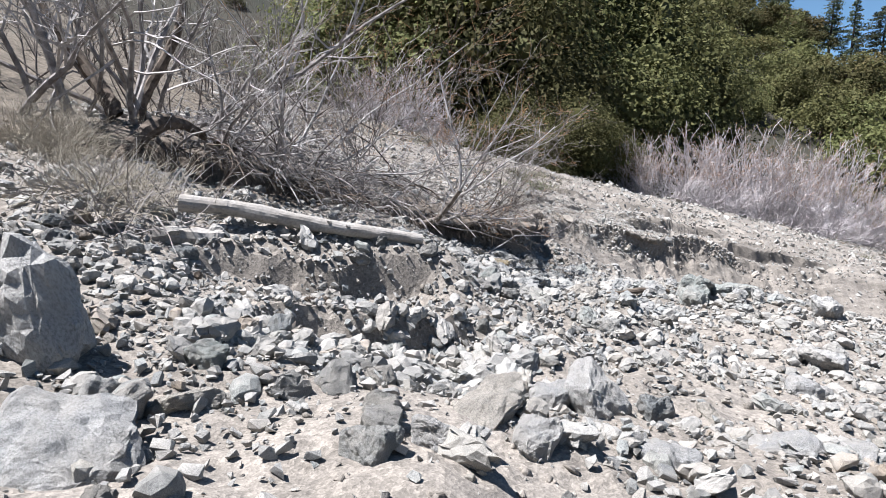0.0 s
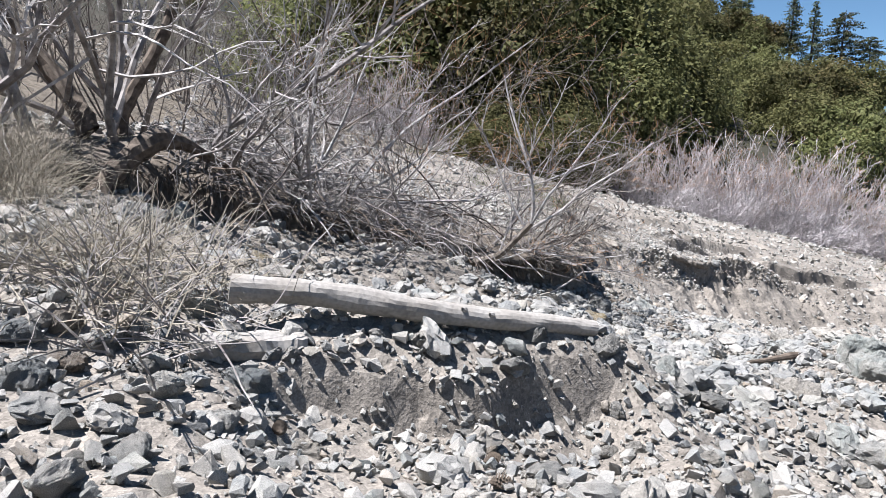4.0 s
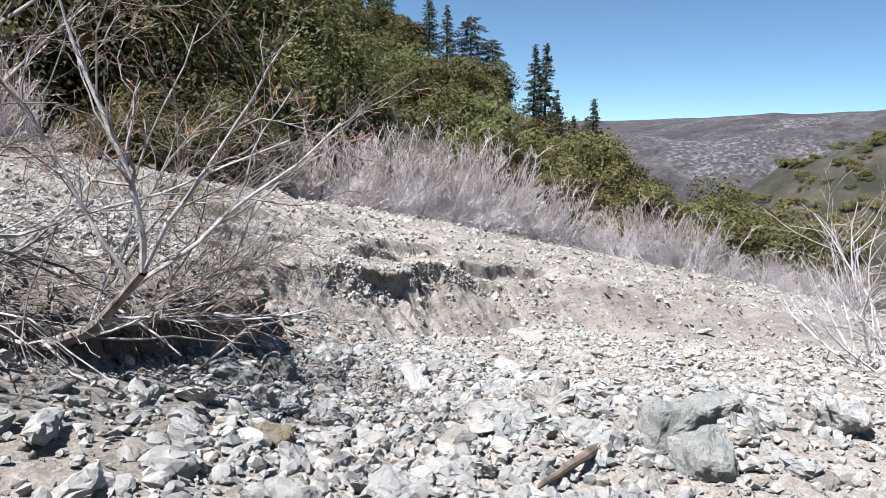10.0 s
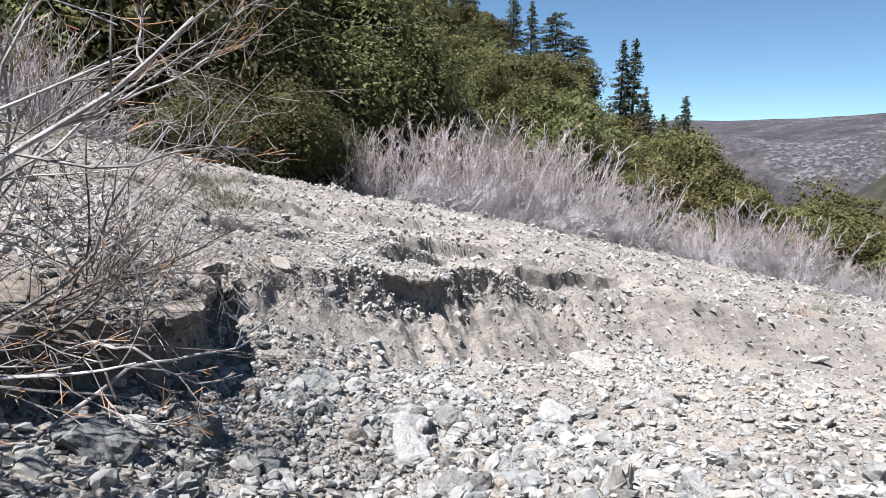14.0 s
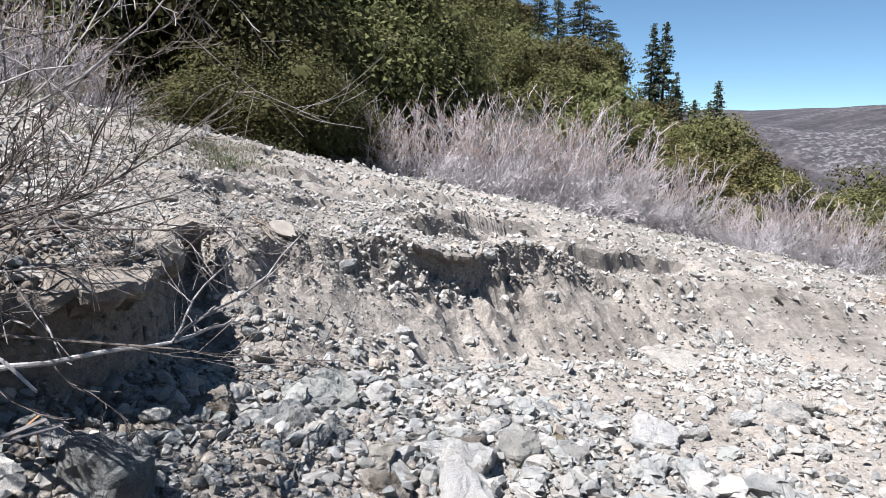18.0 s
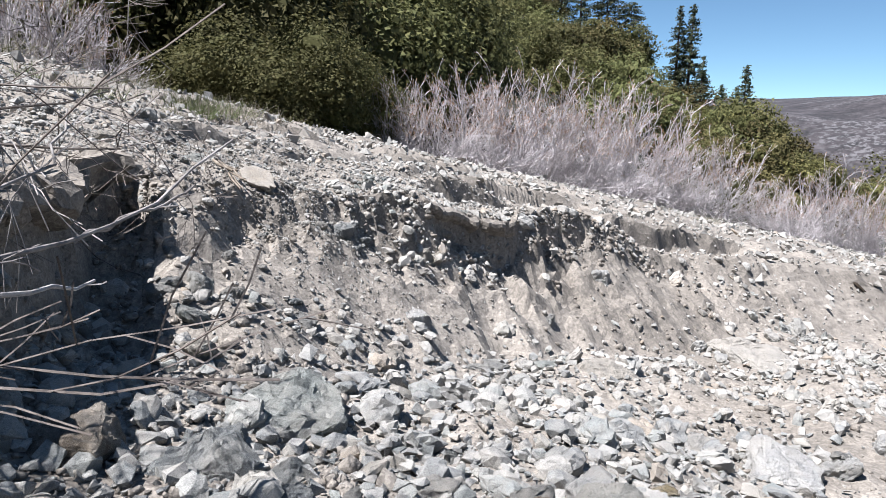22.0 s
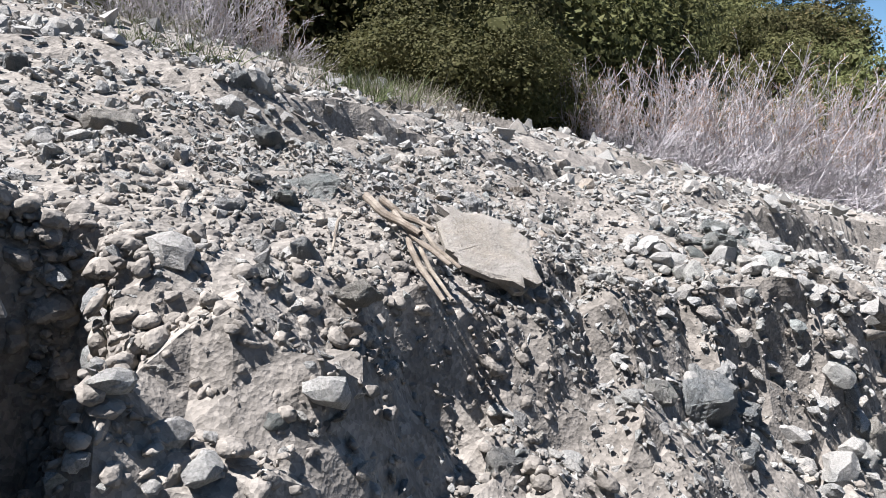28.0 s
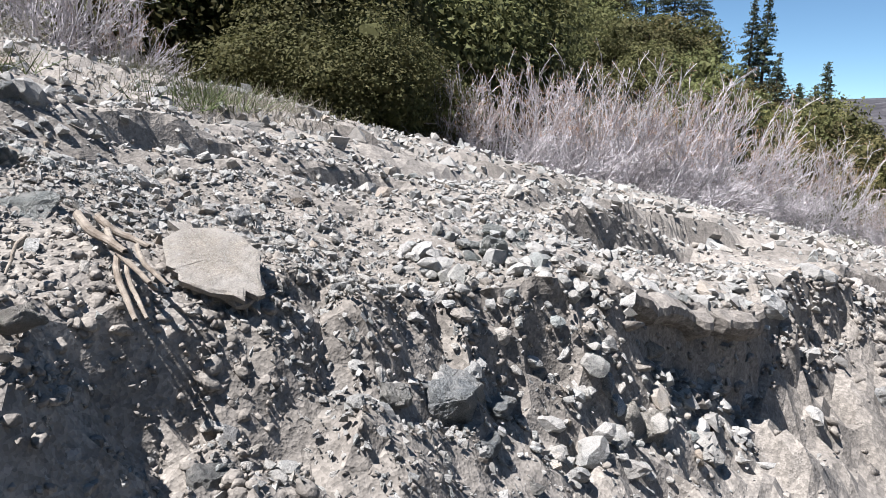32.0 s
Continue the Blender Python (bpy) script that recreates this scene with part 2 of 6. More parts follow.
BROWN = rock_material("brown_rock", False, [(0.0, (0.24, 0.19, 0.15)), (1.0, (0.32, 0.26, 0.2))])
STONE = rock_material("scree_stone", True, scale=3.0)
SLATY = rock_material("slaty_stone", True, [(0.0, (0.28, 0.295, 0.3)), (0.3, (0.44, 0.445, 0.44)), (0.55, (0.36, 0.385, 0.38)), (0.8, (0.58, 0.57, 0.55)), (0.95, (0.42, 0.39, 0.34))], 3.0)
GROUND = ground_material()
STEM = bark_material("grey_willow_stem", (0.22, 0.195, 0.185), (0.56, 0.525, 0.505), 7.0)
WILLOW = bark_material("bare_willow_bark", (0.42, 0.39, 0.375), (0.78, 0.745, 0.725))
WILLOW_FAR = bark_material("pale_willow_twig", (0.5, 0.455, 0.465), (0.95, 0.9, 0.915))
WILLOW_TIP = bark_material("reddish_willow_tip", (0.42, 0.22, 0.1), (0.66, 0.38, 0.2))
DEAD = bark_material("dead_root_wood", (0.11, 0.085, 0.065), (0.27, 0.215, 0.17))
TWIG = bark_material("grey_brown_twig", (0.14, 0.115, 0.1), (0.28, 0.24, 0.215))
TRUNK = bark_material("smooth_brown_bark", (0.2, 0.165, 0.135), (0.42, 0.37, 0.32), 9.0)
LOGWOOD = bark_material("weathered_log_wood", (0.42, 0.385, 0.34), (0.58, 0.55, 0.51), 5.0)
SPLINTER = bark_material("splintered_wood", (0.24, 0.19, 0.145), (0.5, 0.43, 0.35), 30.0)
STRAW = bark_material("dry_grass", (0.36, 0.315, 0.24), (0.6, 0.54, 0.44), 20.0)
BARK = bark_material("conifer_bark", (0.07, 0.05, 0.04), (0.15, 0.11, 0.085), 2.0)
NEEDLE = leaf_material("conifer_needles", [(0.0, (0.075, 0.1, 0.065)), (0.6, (0.14, 0.175, 0.105)), (1.0, (0.23, 0.255, 0.14))])
OAK = leaf_material("evergreen_oak_leaves", [(0.0, (0.125, 0.135, 0.055)), (0.5, (0.17, 0.178, 0.073)), (1.0, (0.235, 0.23, 0.096))])
BRUSH = leaf_material("olive_brush_leaves", [(0.0, (0.12, 0.115, 0.045)), (0.6, (0.205, 0.19, 0.078)), (1.0, (0.3, 0.262, 0.115))])
HERB = leaf_material("grey_green_herb", [(0.0, (0.1, 0.13, 0.05)), (1.0, (0.27, 0.29, 0.14))])


# ---- mesh helpers ----
def mesh_from(name, verts, faces, sides):
    """A mesh from arrays; faces all have the same number of sides."""
    verts, faces = np.asarray(verts, np.float32), np.asarray(faces, np.int32).reshape(-1, sides)
    me = bpy.data.meshes.new(name)
    me.vertices.add(len(verts))
    me.vertices.foreach_set("co", verts.ravel())
    me.loops.add(faces.size)
    me.loops.foreach_set("vertex_index", faces.ravel())
    me.polygons.add(len(faces))
    me.polygons.foreach_set("loop_start", np.arange(0, faces.size, sides, dtype=np.int32))
    me.polygons.foreach_set("use_smooth", np.zeros(len(faces), dtype=bool))
    me.update(calc_edges=True)
    return me


def part_of(name, me, mat, parent=None, label=""):
    if not me.materials:
        me.materials.append(mat)
    ob = new(name, me)
    ob.parent = parent
    if label:
        tagged(ob, label)
    return ob


def thing(name, at, label, category, group="", kind="", turn=0.0, size=1.0):
    ob = new(name)
    ob.empty_display_size = 0.1
    ob.matrix_world = pose(*at, 0, 0, turn) @ Matrix.Diagonal((size, size, size, 1))
    return tagged(ob, label, category, group, kind)


def smooth(a, b, v):
    u = np.clip((v - a) / (b - a), 0, 1)
    return u * u * (3 - 2 * u)


LATTICE = np.random.default_rng(7).random((256, 256))


def vnoise(x, y):
    xi, yi = np.floor(x).astype(int), np.floor(y).astype(int)
    u, v = x - xi, y - yi
    u, v = u * u * (3 - 2 * u), v * v * (3 - 2 * v)
    g = lambda i, j: LATTICE[i & 255, j & 255]
    return (g(xi, yi) * (1 - u) + g(xi + 1, yi) * u) * (1 - v) + (g(xi, yi + 1) * (1 - u) + g(xi + 1, yi + 1) * u) * v - 0.5


def fbm(x, y, octaves=4, gain=0.5):
    total, amp = 0 * x, 1.0
    for n in range(octaves):
        total = total + amp * vnoise(x * 2.03**n + 17.3 * n, y * 2.03**n - 9.1 * n)
        amp *= gain
    return total


# ---- ground ----
EDGE_X = [-9.0, -6.0, -4.6, -3.0, -1.6, -0.6, 0.0, 0.6, 1.0, 1.6, 1.88, 2.02, 2.15, 2.3, 2.42, 2.6, 2.8, 3.0, 3.2, 3.5, 3.8, 4.1, 4.4, 4.75, 5.0, 5.6, 6.0, 7.0, 8.7, 12.0, 16.0]
EDGE_Y = [9.0, 9.7, 10.3, 11.2, 11.5, 11.75, 12.3, 12.9, 13.38, 13.85, 14.5, 15.6, 16.2, 16.3, 16.16, 16.26, 16.38, 16.56, 16.7, 16.9, 17.04, 17.08, 17.22, 17.3, 17.52, 17.8, 18.02, 18.5, 19.0, 19.3, 19.4]
SCARP = [0.2, 0.45, 0.7, 0.5, 0.3, 0.3, 0.4, 0.5, 0.55, 0.6, 0.6, 0.5, 0.42, 0.3, 0.26, 0.26, 0.28, 0.34, 0.34, 0.28, 0.26, 0.3, 0.32, 0.32, 0.36, 0.42, 0.4, 0.32, 0.2, 0.08, 0.0]
# run of the scarp: short is a dark undercut, long a lit earth slope
RUN_X = [2.1, 2.3, 2.45, 2.62, 2.76, 2.86, 3.28, 3.4, 3.5, 3.82, 3.92, 4.3, 4.38, 4.66, 4.76, 5.9, 6.02, 6.2, 6.3, 7.0, 7.3]
RUN = [0.1, 0.12, 0.7, 0.9, 0.7, 0.32, 0.3, 0.6, 0.95, 0.85, 0.25, 0.15, 0.32, 0.35, 0.09, 0.06, 0.35, 0.4, 0.14, 0.14, 0.35]
LEDGES = [(-1.5, 0.5, 4.75, 0.22), (-2.3, 0.1, 5.95, 0.2), (5.0, 7.2, 19.6, 0.22), (5.6, 9.5, 21.5, 0.25), (3.4, 5.6, 22.6, 0.26), (8.0, 12.5, 20.4, 0.25), (2.2, 4.6, 19.2, 0.16), (6.0, 9.0, 25.0, 0.25)]
FAR_AZ = [-180, -90, -40, -10, 0, 10, 18, 23, 27, 31.7, 36.3, 37.7, 40.5, 42.3, 45.3, 47.4, 49.1, 51.7, 55.5, 58.1, 62, 75, 90, 180]
FAR_EL = [0, 18, 22, 20, 18, 15, 11, 7.3, 4.8, 2.9, 1.0, -0.6, -3.2, -5.0, -5.7, -6.8, -8.0, -9.4, -10.4, -11.6, -12, -12, -10, 0]
FAR_R = [120, 150, 180, 190, 190, 190, 180, 172, 168, 160, 155, 152, 148, 146, 140, 134, 128, 120, 112, 106, 100, 100, 100, 120]


CREST_AZ = [-180, -60, -30, 0, 17, 26, 40, 53, 61, 90, 180]
CREST_R = [70, 60, 30, 22, 26, 36, 43, 45, 46, 46, 70]
CREST_DROP = [0, 0, 0.05, 0.12, 0.35, 0.7, 0.6, 0.25, -0.1, 0.0, 0]


def upper(x, y):
    z = -0.45 - 0.255 * x + 0.02 * (y - 16)
    z = z + 0.022 * np.clip(-4 - x, 0, 30) ** 1.6 + 0.5 * np.exp(-((x + 4.8) ** 2 + (y - 11.8) ** 2) / 4.8)
    r, az = np.hypot(x - 2, y - 10), np.degrees(np.arctan2(x - 2, y - 10))
    rc = np.interp(az, CREST_AZ, CREST_R)
    past = r - rc
    return z - np.interp(az, CREST_AZ, CREST_DROP) * np.minimum(r / rc, 1.2) ** 2 - 0.065 * (past + np.sqrt(past * past + 2.0))


def lower(x, y):
    xc, yc = np.clip(x, -6, 9), np.clip(y, -2, 17) - 8
    z = (-0.477 - 0.240 * xc - 0.117 * yc + 0.0042 * xc**2 - 0.0152 * xc * yc - 0.0002 * yc**2
         + 0.0013 * xc**2 * yc - 0.0011 * xc * yc**2 + 0.00067 * yc**3 + 0.00044 * xc**3)
    z = z - 0.22 * np.clip(x - 9, 0, None) + 0.3 * np.clip(-6 - x, 0, 40)
    for bx, by, r, h in ((0.5, 4.2, 0.8, -0.16), (-0.9, 7.5, 0.9, 0.22), (1.6, 6.7, 0.7, 0.18), (-1.0, 11.0, 1.0, 0.2), (2.9, 12.0, 0.9, -0.2), (4.6, 9.2, 1.9, 0.5), (-3.2, 6.3, 0.55, 0.3), (-0.6, 6.9, 0.6, 0.1)):
        z = z + h * np.exp(-((x - bx) ** 2 + (y - by) ** 2) / (r * r))
    return z


def far_land(x, y):
    dx, dy = x - 2, y - 10
    r, az = np.hypot(dx, dy), np.degrees(np.arctan2(dx, dy))
    el, rr = np.interp(az, FAR_AZ, FAR_EL), np.interp(az, FAR_AZ, FAR_R)
    foot = np.clip(-0.8 - 0.24 * 50 * np.sin(np.radians(az)), -14, 14) - 3.5 * smooth(-20, 10, az)
    top = 0.5 + rr * np.tan(np.radians(el))
    z = foot + (top - foot) * np.clip((r - 50) / (rr - 50), 0, 1) ** 1.15
    beyond = np.clip(r - rr, 0, None)
    gorge = smooth(14, 26, az) * (1 - smooth(120, 150, az))
    z = z + 0.3 * np.clip(beyond, 0, 500) * (1 - gorge)
    z = z - gorge * np.minimum(0.55 * beyond, np.clip(top + 400, 0, None))
    side = np.interp(az, [44, 50, 52, 54.2, 57.1, 62, 75, 110], [-150, -66, -47, -44, -30, -14, 0, 30])
    z = np.where((az > 44) & (az < 140), np.maximum(z, side - 0.45 * np.abs(r - 380) + 0 * z), z)
    high = np.interp(az, [15, 44, 50.6, 53.5, 56.2, 61, 80, 140], [-90, -75, -54, -38, -27, -8, 30, 30])
    wall = -400 + (high + 400) * smooth(800, 2050, r) - 40 * smooth(2200, 3200, r)
    z = np.where(r > 450, np.maximum(z, wall + 0 * z) * gorge + z * (1 - gorge), z)
    return z + smooth(60, 120, r) * fbm(x / 30, y / 30, 3) * 3 + smooth(500, 1200, r) * fbm(x / 260, y / 260, 5) * 26


def dip(x, y):
    """The low stretch of the bank edge."""
    return 0.12 * np.exp(-(((x - 3.8) / 0.5) ** 2 + ((y - 17.02) / 0.42) ** 2))


def height(x, y, fine=True):
    x, y = np.asarray(x, float), np.asarray(y, float)
    wob = 0.2 * fbm(x * 1.1, y * 0.4 + 5, 3) + (0.1 * fbm(x * 4.3, y * 4.3, 3) if fine else 0)
    s = np.interp(x, EDGE_X, EDGE_Y) + wob - y
    scarp = np.interp(x, EDGE_X, SCARP) * (1 + 0.7 * fbm(x * 2.6 + 9, y * 0.5, 2))
    width = np.interp(x + 0.06 * fbm(x * 6, y * 6, 2), RUN_X, RUN)
    bank = upper(x, y) - scarp * smooth(0, width, s) - np.interp(x, [2.0, 3.2, 3.8, 4.8], [0.4, 0.33, 0.38, 0.55]) * np.clip(s, 0, None)
    low = lower(x, y) - 3 * np.clip(-s, 0, None)
    gap = bank - low
    if fine:
        bank = bank + 0.17 * fbm(x * 5.2, y * 5.2 + 3, 4, 0.6) * smooth(-0.04, 0.1, s) * (1 - smooth(0.45, 0.9, s)) * smooth(1.4, 2.2, x) * (1 - smooth(6.5, 8, x))
    z = np.where(gap > 0.12, bank, np.where(gap < -0.12, low, low + (gap + 0.12) ** 2 / 0.48))
    for x0, x1, ly, h in LEDGES:
        inside = smooth(x0, x0 + 0.5, x) * (1 - smooth(x1 - 0.5, x1, x))
        e = ly + 0.4 * (x - 0.5 * (x0 + x1)) + 0.4 * fbm(x * 1.2, 0 * y + ly, 3) - y
        z = z - h * inside * smooth(-0.02, 0.13, e) * (1 - smooth(0.3, 1.6, e)) + 0.3 * h * inside * smooth(-1.2, 0, e) * (1 - smooth(-0.02, 0.13, e))
    r = np.hypot(x - 2, y - 10)
    u = (y - 0.42 * x + 1.6 * fbm(x * 0.35, y * 0.35 + 40, 3)) / 1.55
    saw = u - np.floor(u)
    step = smooth(0.0, 0.17, saw) - saw
    z = z + 0.15 * step * smooth(-0.02, 0.16, fbm(x * 0.5 + 30, y * 0.5, 2)) * smooth(0.5, 1.2, -s) * smooth(0, 2, x) * (1 - smooth(40, 46, r))
    # berm that carries the log
    f = np.clip(((x + 2.6) * 2.6 + (y - 5.9) * 0.55) / 7.06, 0, 1)
    near = np.hypot(x - (-2.6 + 2.6 * f), y - (5.95 + 0.5 * f))
    z = z + (0.12 + 0.26 * f) * np.exp(-(near / 0.34) ** 2)
    # seat of the split slab
    z = z - 0.1 * np.exp(-(((x - 3.13) / 0.2) ** 2 + ((y - 16.58) / 0.2) ** 2))
    z = z - dip(x, y)
    # hollow under the arched root
    z = z - 0.5 * np.exp(-(((x + 4.1) / 0.42) ** 2 + ((y - 10.6) / 0.4) ** 2))
    if fine:
        z = z + 0.16 * fbm(x * 0.7, y * 0.7, 3) + 0.07 * fbm(x * 3.1, y * 3.1, 4, 0.6) * (1 - smooth(40, 60, r))
    w = smooth(46, 62, r)
    return z * (1 - w) + far_land(x, y) * w


def spaced(a, b, step, ratio, reach):
    mid = list(np.arange(a, b, step))
    d, lo, hi = step, [], []
    x = y = 0.0
    while x < reach:
        d *= ratio
        x += d
        lo.append(a - x), hi.append(mid[-1] + x)
    return np.array(lo[::-1] + mid + hi)


gx, gy = spaced(-6.0, 9.5, 0.066, 1.066, 3800), spaced(1.0, 20.0, 0.06, 1.066, 3800)
mx, my = np.meshgrid(gx, gy)
mz = height(mx, my)
nx, ny = len(gx), len(gy)
idx = np.arange(nx * ny).reshape(ny, nx)
quads = np.stack([idx[:-1, :-1], idx[:-1, 1:], idx[1:, 1:], idx[1:, :-1]], -1).reshape(-1, 4)
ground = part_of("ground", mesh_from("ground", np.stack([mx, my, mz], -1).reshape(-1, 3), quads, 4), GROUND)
tagged(ground, "sloping pale grey and tan scree fan with eroded gully banks", "ground", kind="structure")


def bank_lip():
    """The overhanging crust of earth along the gully head."""
    px, py = [-1.6, -0.6, 0.6, 1.6, 1.88, 2.02, 2.13], [11.5, 11.75, 12.9, 13.85, 14.5, 15.6, 16.1]
    u = np.linspace(0, 6, 170)
    x, y = np.interp(u, range(7), px), np.interp(u, range(7), py)
    for _ in range(6):
        x[1:-1], y[1:-1] = 0.25 * x[:-2] + 0.5 * x[1:-1] + 0.25 * x[2:], 0.25 * y[:-2] + 0.5 * y[1:-1] + 0.25 * y[2:]
    tx, ty = np.gradient(x), np.gradient(y)
    l = np.hypot(tx, ty)
    ox, oy = ty / l, -tx / l
    w = (0.12 + 0.3 * fbm(u * 2.3, 0 * u, 3)) * smooth(0, 0.8, u) * (1 - smooth(5.4, 6, u))
    rings = []
    for out, drop in ((-0.5, 0.03), (-0.15, -0.02), (0.45, -0.02), (0.95, 0.03), (1.0, 0.08), (0.8, 0.13), (0.3, 0.2), (-0.4, 0.34), (-0.8, 0.5)):
        e = out * w if out > 0 else out * 0.4
        qx, qy = x + ox * e + 0.12 * fbm(u * 9, 0 * u + 3 * out, 3), y + oy * e + 0.12 * fbm(u * 9, 0 * u - 3 * out, 3)
        rings.append(np.stack([qx, qy, upper(x, y) + 0.1 * fbm(qx * 0.7, qy * 0.7, 3) - drop + 0.13 * fbm(qx * 5, qy * 5 + out, 4, 0.6)], -1))
    v = np.stack(rings, 1)
    n, m = v.shape[:2]
    k = np.arange(n * m).reshape(n, m)
    f = np.stack([k[:-1, :-1], k[1:, :-1], k[1:, 1:], k[:-1, 1:]], -1).reshape(-1, 4)
    return tagged(part_of("bank_lip", mesh_from("bank_lip", v.reshape(-1, 3), f, 4), GROUND, ground), "overhanging crust of earth at the gully head")


def brink_crust():
    """The thin overhanging crust along the scarp above the talus."""
    x = np.linspace(3.85, 6.6, 200)
    y = np.interp(x, EDGE_X, EDGE_Y)
    for _ in range(3):
        y = np.interp(x, EDGE_X, EDGE_Y) + 0.2 * fbm(x * 1.1, y * 0.4 + 5, 3) + 0.1 * fbm(x * 4.3, y * 4.3, 3)
    out = (0.03 + 0.22 * np.clip(fbm(x * 3.1 + 3, 0 * x, 4, 0.6) + 0.08, 0, 0.4)) * smooth(3.9, 4.0, x) * (1 - smooth(0.3, 0.5, np.interp(x, RUN_X, RUN))) * (1 - smooth(5.8, 6.6, x))
    rings = []
    for back, drop in ((-0.35, 0.05), (-0.1, 0.0), (0.5, -0.015), (0.95, 0.015), (1.0, 0.05), (0.8, 0.09), (0.2, 0.13), (-0.15, 0.3)):
        e = back * out if back > 0 else back
        qx, qy = x + 0.25 * e + 0.03 * fbm(x * 11, 0 * x + back, 2), y - e + 0.05 * fbm(x * 9, 0 * x - back, 3)
        top = upper(x, y) - dip(x, y) + 0.16 * fbm(x * 0.7, y * 0.7, 3) + 0.07 * fbm(x * 3.1, y * 3.1, 4, 0.6)
        rings.append(np.stack([qx, qy, top - drop + 0.03 * fbm(qx * 8, qy * 8 + back, 3)], -1))
    v = np.stack(rings, 1)
    n, m = v.shape[:2]
    k = np.arange(n * m).reshape(n, m)
    f = np.stack([k[:-1, :-1], k[1:, :-1], k[1:, 1:], k[:-1, 1:]], -1).reshape(-1, 4)
    return tagged(part_of("brink_crust", mesh_from("brink_crust", v.reshape(-1, 3), f, 4), GROUND, ground), "ragged overhanging earth crust above the talus")


bank_lip()
brink_crust()


# ---- rocks ----
def hull(seed, points, flat=0.7, blocky=0.35):
    """A faceted angular stone of about unit size: verts, triangles."""
    rng = np.random.default_rng(seed)
    bm = bmesh.new()
    p = rng.normal(size=(points, 3))
    p /= np.linalg.norm(p, axis=1)[:, None]
    p = np.sign(p) * np.abs(p) ** (1 - blocky)
    p *= 0.5 * rng.uniform(0.82, 1.12, (points, 1)) * np.array([1.0, rng.uniform(0.6, 0.95), flat * rng.uniform(0.7, 1.1)])
    for q in p:
        bm.verts.new(q)
    out = bmesh.ops.convex_hull(bm, input=bm.verts)
    loose = [v for v in bm.verts if not v.link_faces]
    bmesh.ops.delete(bm, geom=loose, context="VERTS")
    bmesh.ops.triangulate(bm, faces=bm.faces)
    bm.normal_update()
    bm.verts.index_update()
    v = np.array([w.co for w in bm.verts])
    f = np.array([[w.index for w in t.verts] for t in bm.faces])
    bm.free()
    return v, f


def boulder_mesh(seed, flat=0.7, detail=4, rough=1.0):
    v, f = hull(seed, 15, flat, 0.45)
    bm = bmesh.new()
    bv = [bm.verts.new(q) for q in v]
    for t in f:
        bm.faces.new([bv[i] for i in t])
    bmesh.ops.dissolve_limit(bm, angle_limit=0.35, verts=bm.verts, edges=bm.edges)
    bmesh.ops.bevel(bm, geom=list(bm.edges), offset=0.025, segments=1, affect="EDGES", clamp_overlap=True)
    bmesh.ops.triangulate(bm, faces=bm.faces)
    for _ in range(detail):
        long = [e for e in bm.edges if e.calc_length() > 0.085]
        if not long:
            break
        bmesh.ops.subdivide_edges(bm, edges=long, cuts=1, use_grid_fill=True)
        bmesh.ops.triangulate(bm, faces=bm.faces)
    off = Vector((seed * 3.1, seed * 1.7, 0))
    bm.normal_update()
    for w in bm.verts:
        n = noise.fractal(w.co * 2.6 + off, 0.8, 2.1, 3) * 0.075 + noise.fractal(w.co * 9 + off, 0.7, 2.1, 4) * 0.03
        w.co += w.normal * n * rough
    me = bpy.data.meshes.new("rock")
    bm.to_mesh(me)
    bm.free()
    return me


def chip(seed, level, planes=11, flat=0.7, rough=0.14):
    """A chipped stone: a ball cut back by planes, its faces left uneven: verts, triangles."""
    rng = np.random.default_rng(seed)
    bm = bmesh.new()
    bmesh.ops.create_icosphere(bm, subdivisions=level, radius=1.0)
    bm.verts.index_update()
    d = np.array([v.co for v in bm.verts])
    f = np.array([[v.index for v in t.verts] for t in bm.faces])
    bm.free()
    d += rng.normal(0, 0.13, d.shape)
    d /= np.linalg.norm(d, axis=1)[:, None]
    n = rng.normal(size=(planes, 3))
    n /= np.linalg.norm(n, axis=1)[:, None]
    h = rng.uniform(0.6, 0.95, planes)
    reach = np.clip(d @ n.T, 0.02, None)
    r = np.minimum(np.min(h / reach, axis=1), 1.15)
    off = Vector((seed * 3.1, seed * 1.7, 0))
    r = r * (1 + rough * np.array([noise.fractal(Vector(q) * 2.6 + off, 0.8, 2.1, 3) for q in d]))
    shape = np.array([1.0, rng.uniform(0.62, 0.95), flat * rng.uniform(0.75, 1.15)])
    return d * (0.55 * r)[:, None] * shape, f


BOULDERS = [boulder_mesh(40 + n, f) for n, f in enumerate((0.55, 0.62, 0.7, 0.75, 0.8, 0.5, 0.68, 0.9, 0.45, 0.72))]


TINTED = {}


def settle_z(x, y, r):
    a = np.linspace(0, 2 * math.pi, 9)[:-1]
    return float(np.min(height(x + 0.5 * r * np.cos(a), y + 0.5 * r * np.sin(a))))


def boulder(x, y, size, shape, label, turn=0.0, tilt=(0, 0), squash=1.0, mat=None, sink=0.22, name="boulder", long=1.0):
    me = BOULDERS[shape % len(BOULDERS)]
    mat = mat or ROCK
    key = (shape % len(BOULDERS), mat.name)
    if key not in TINTED:
        TINTED[key] = me.copy()
        TINTED[key].materials.append(mat)
    me = TINTED[key]
    ob = part_of(name, me, mat)
    m = pose(0, 0, 0, tilt[0], tilt[1], turn) @ Matrix.Diagonal((size * long, size, size * squash, 1))
    zs = [(m @ v.co).z for v in me.vertices]
    z = settle_z(x, y, size) - min(zs) - sink * (max(zs) - min(zs))
    ob.matrix_world = Matrix.Translation((x, y, z)) @ m
    return tagged(ob, label, "rock")


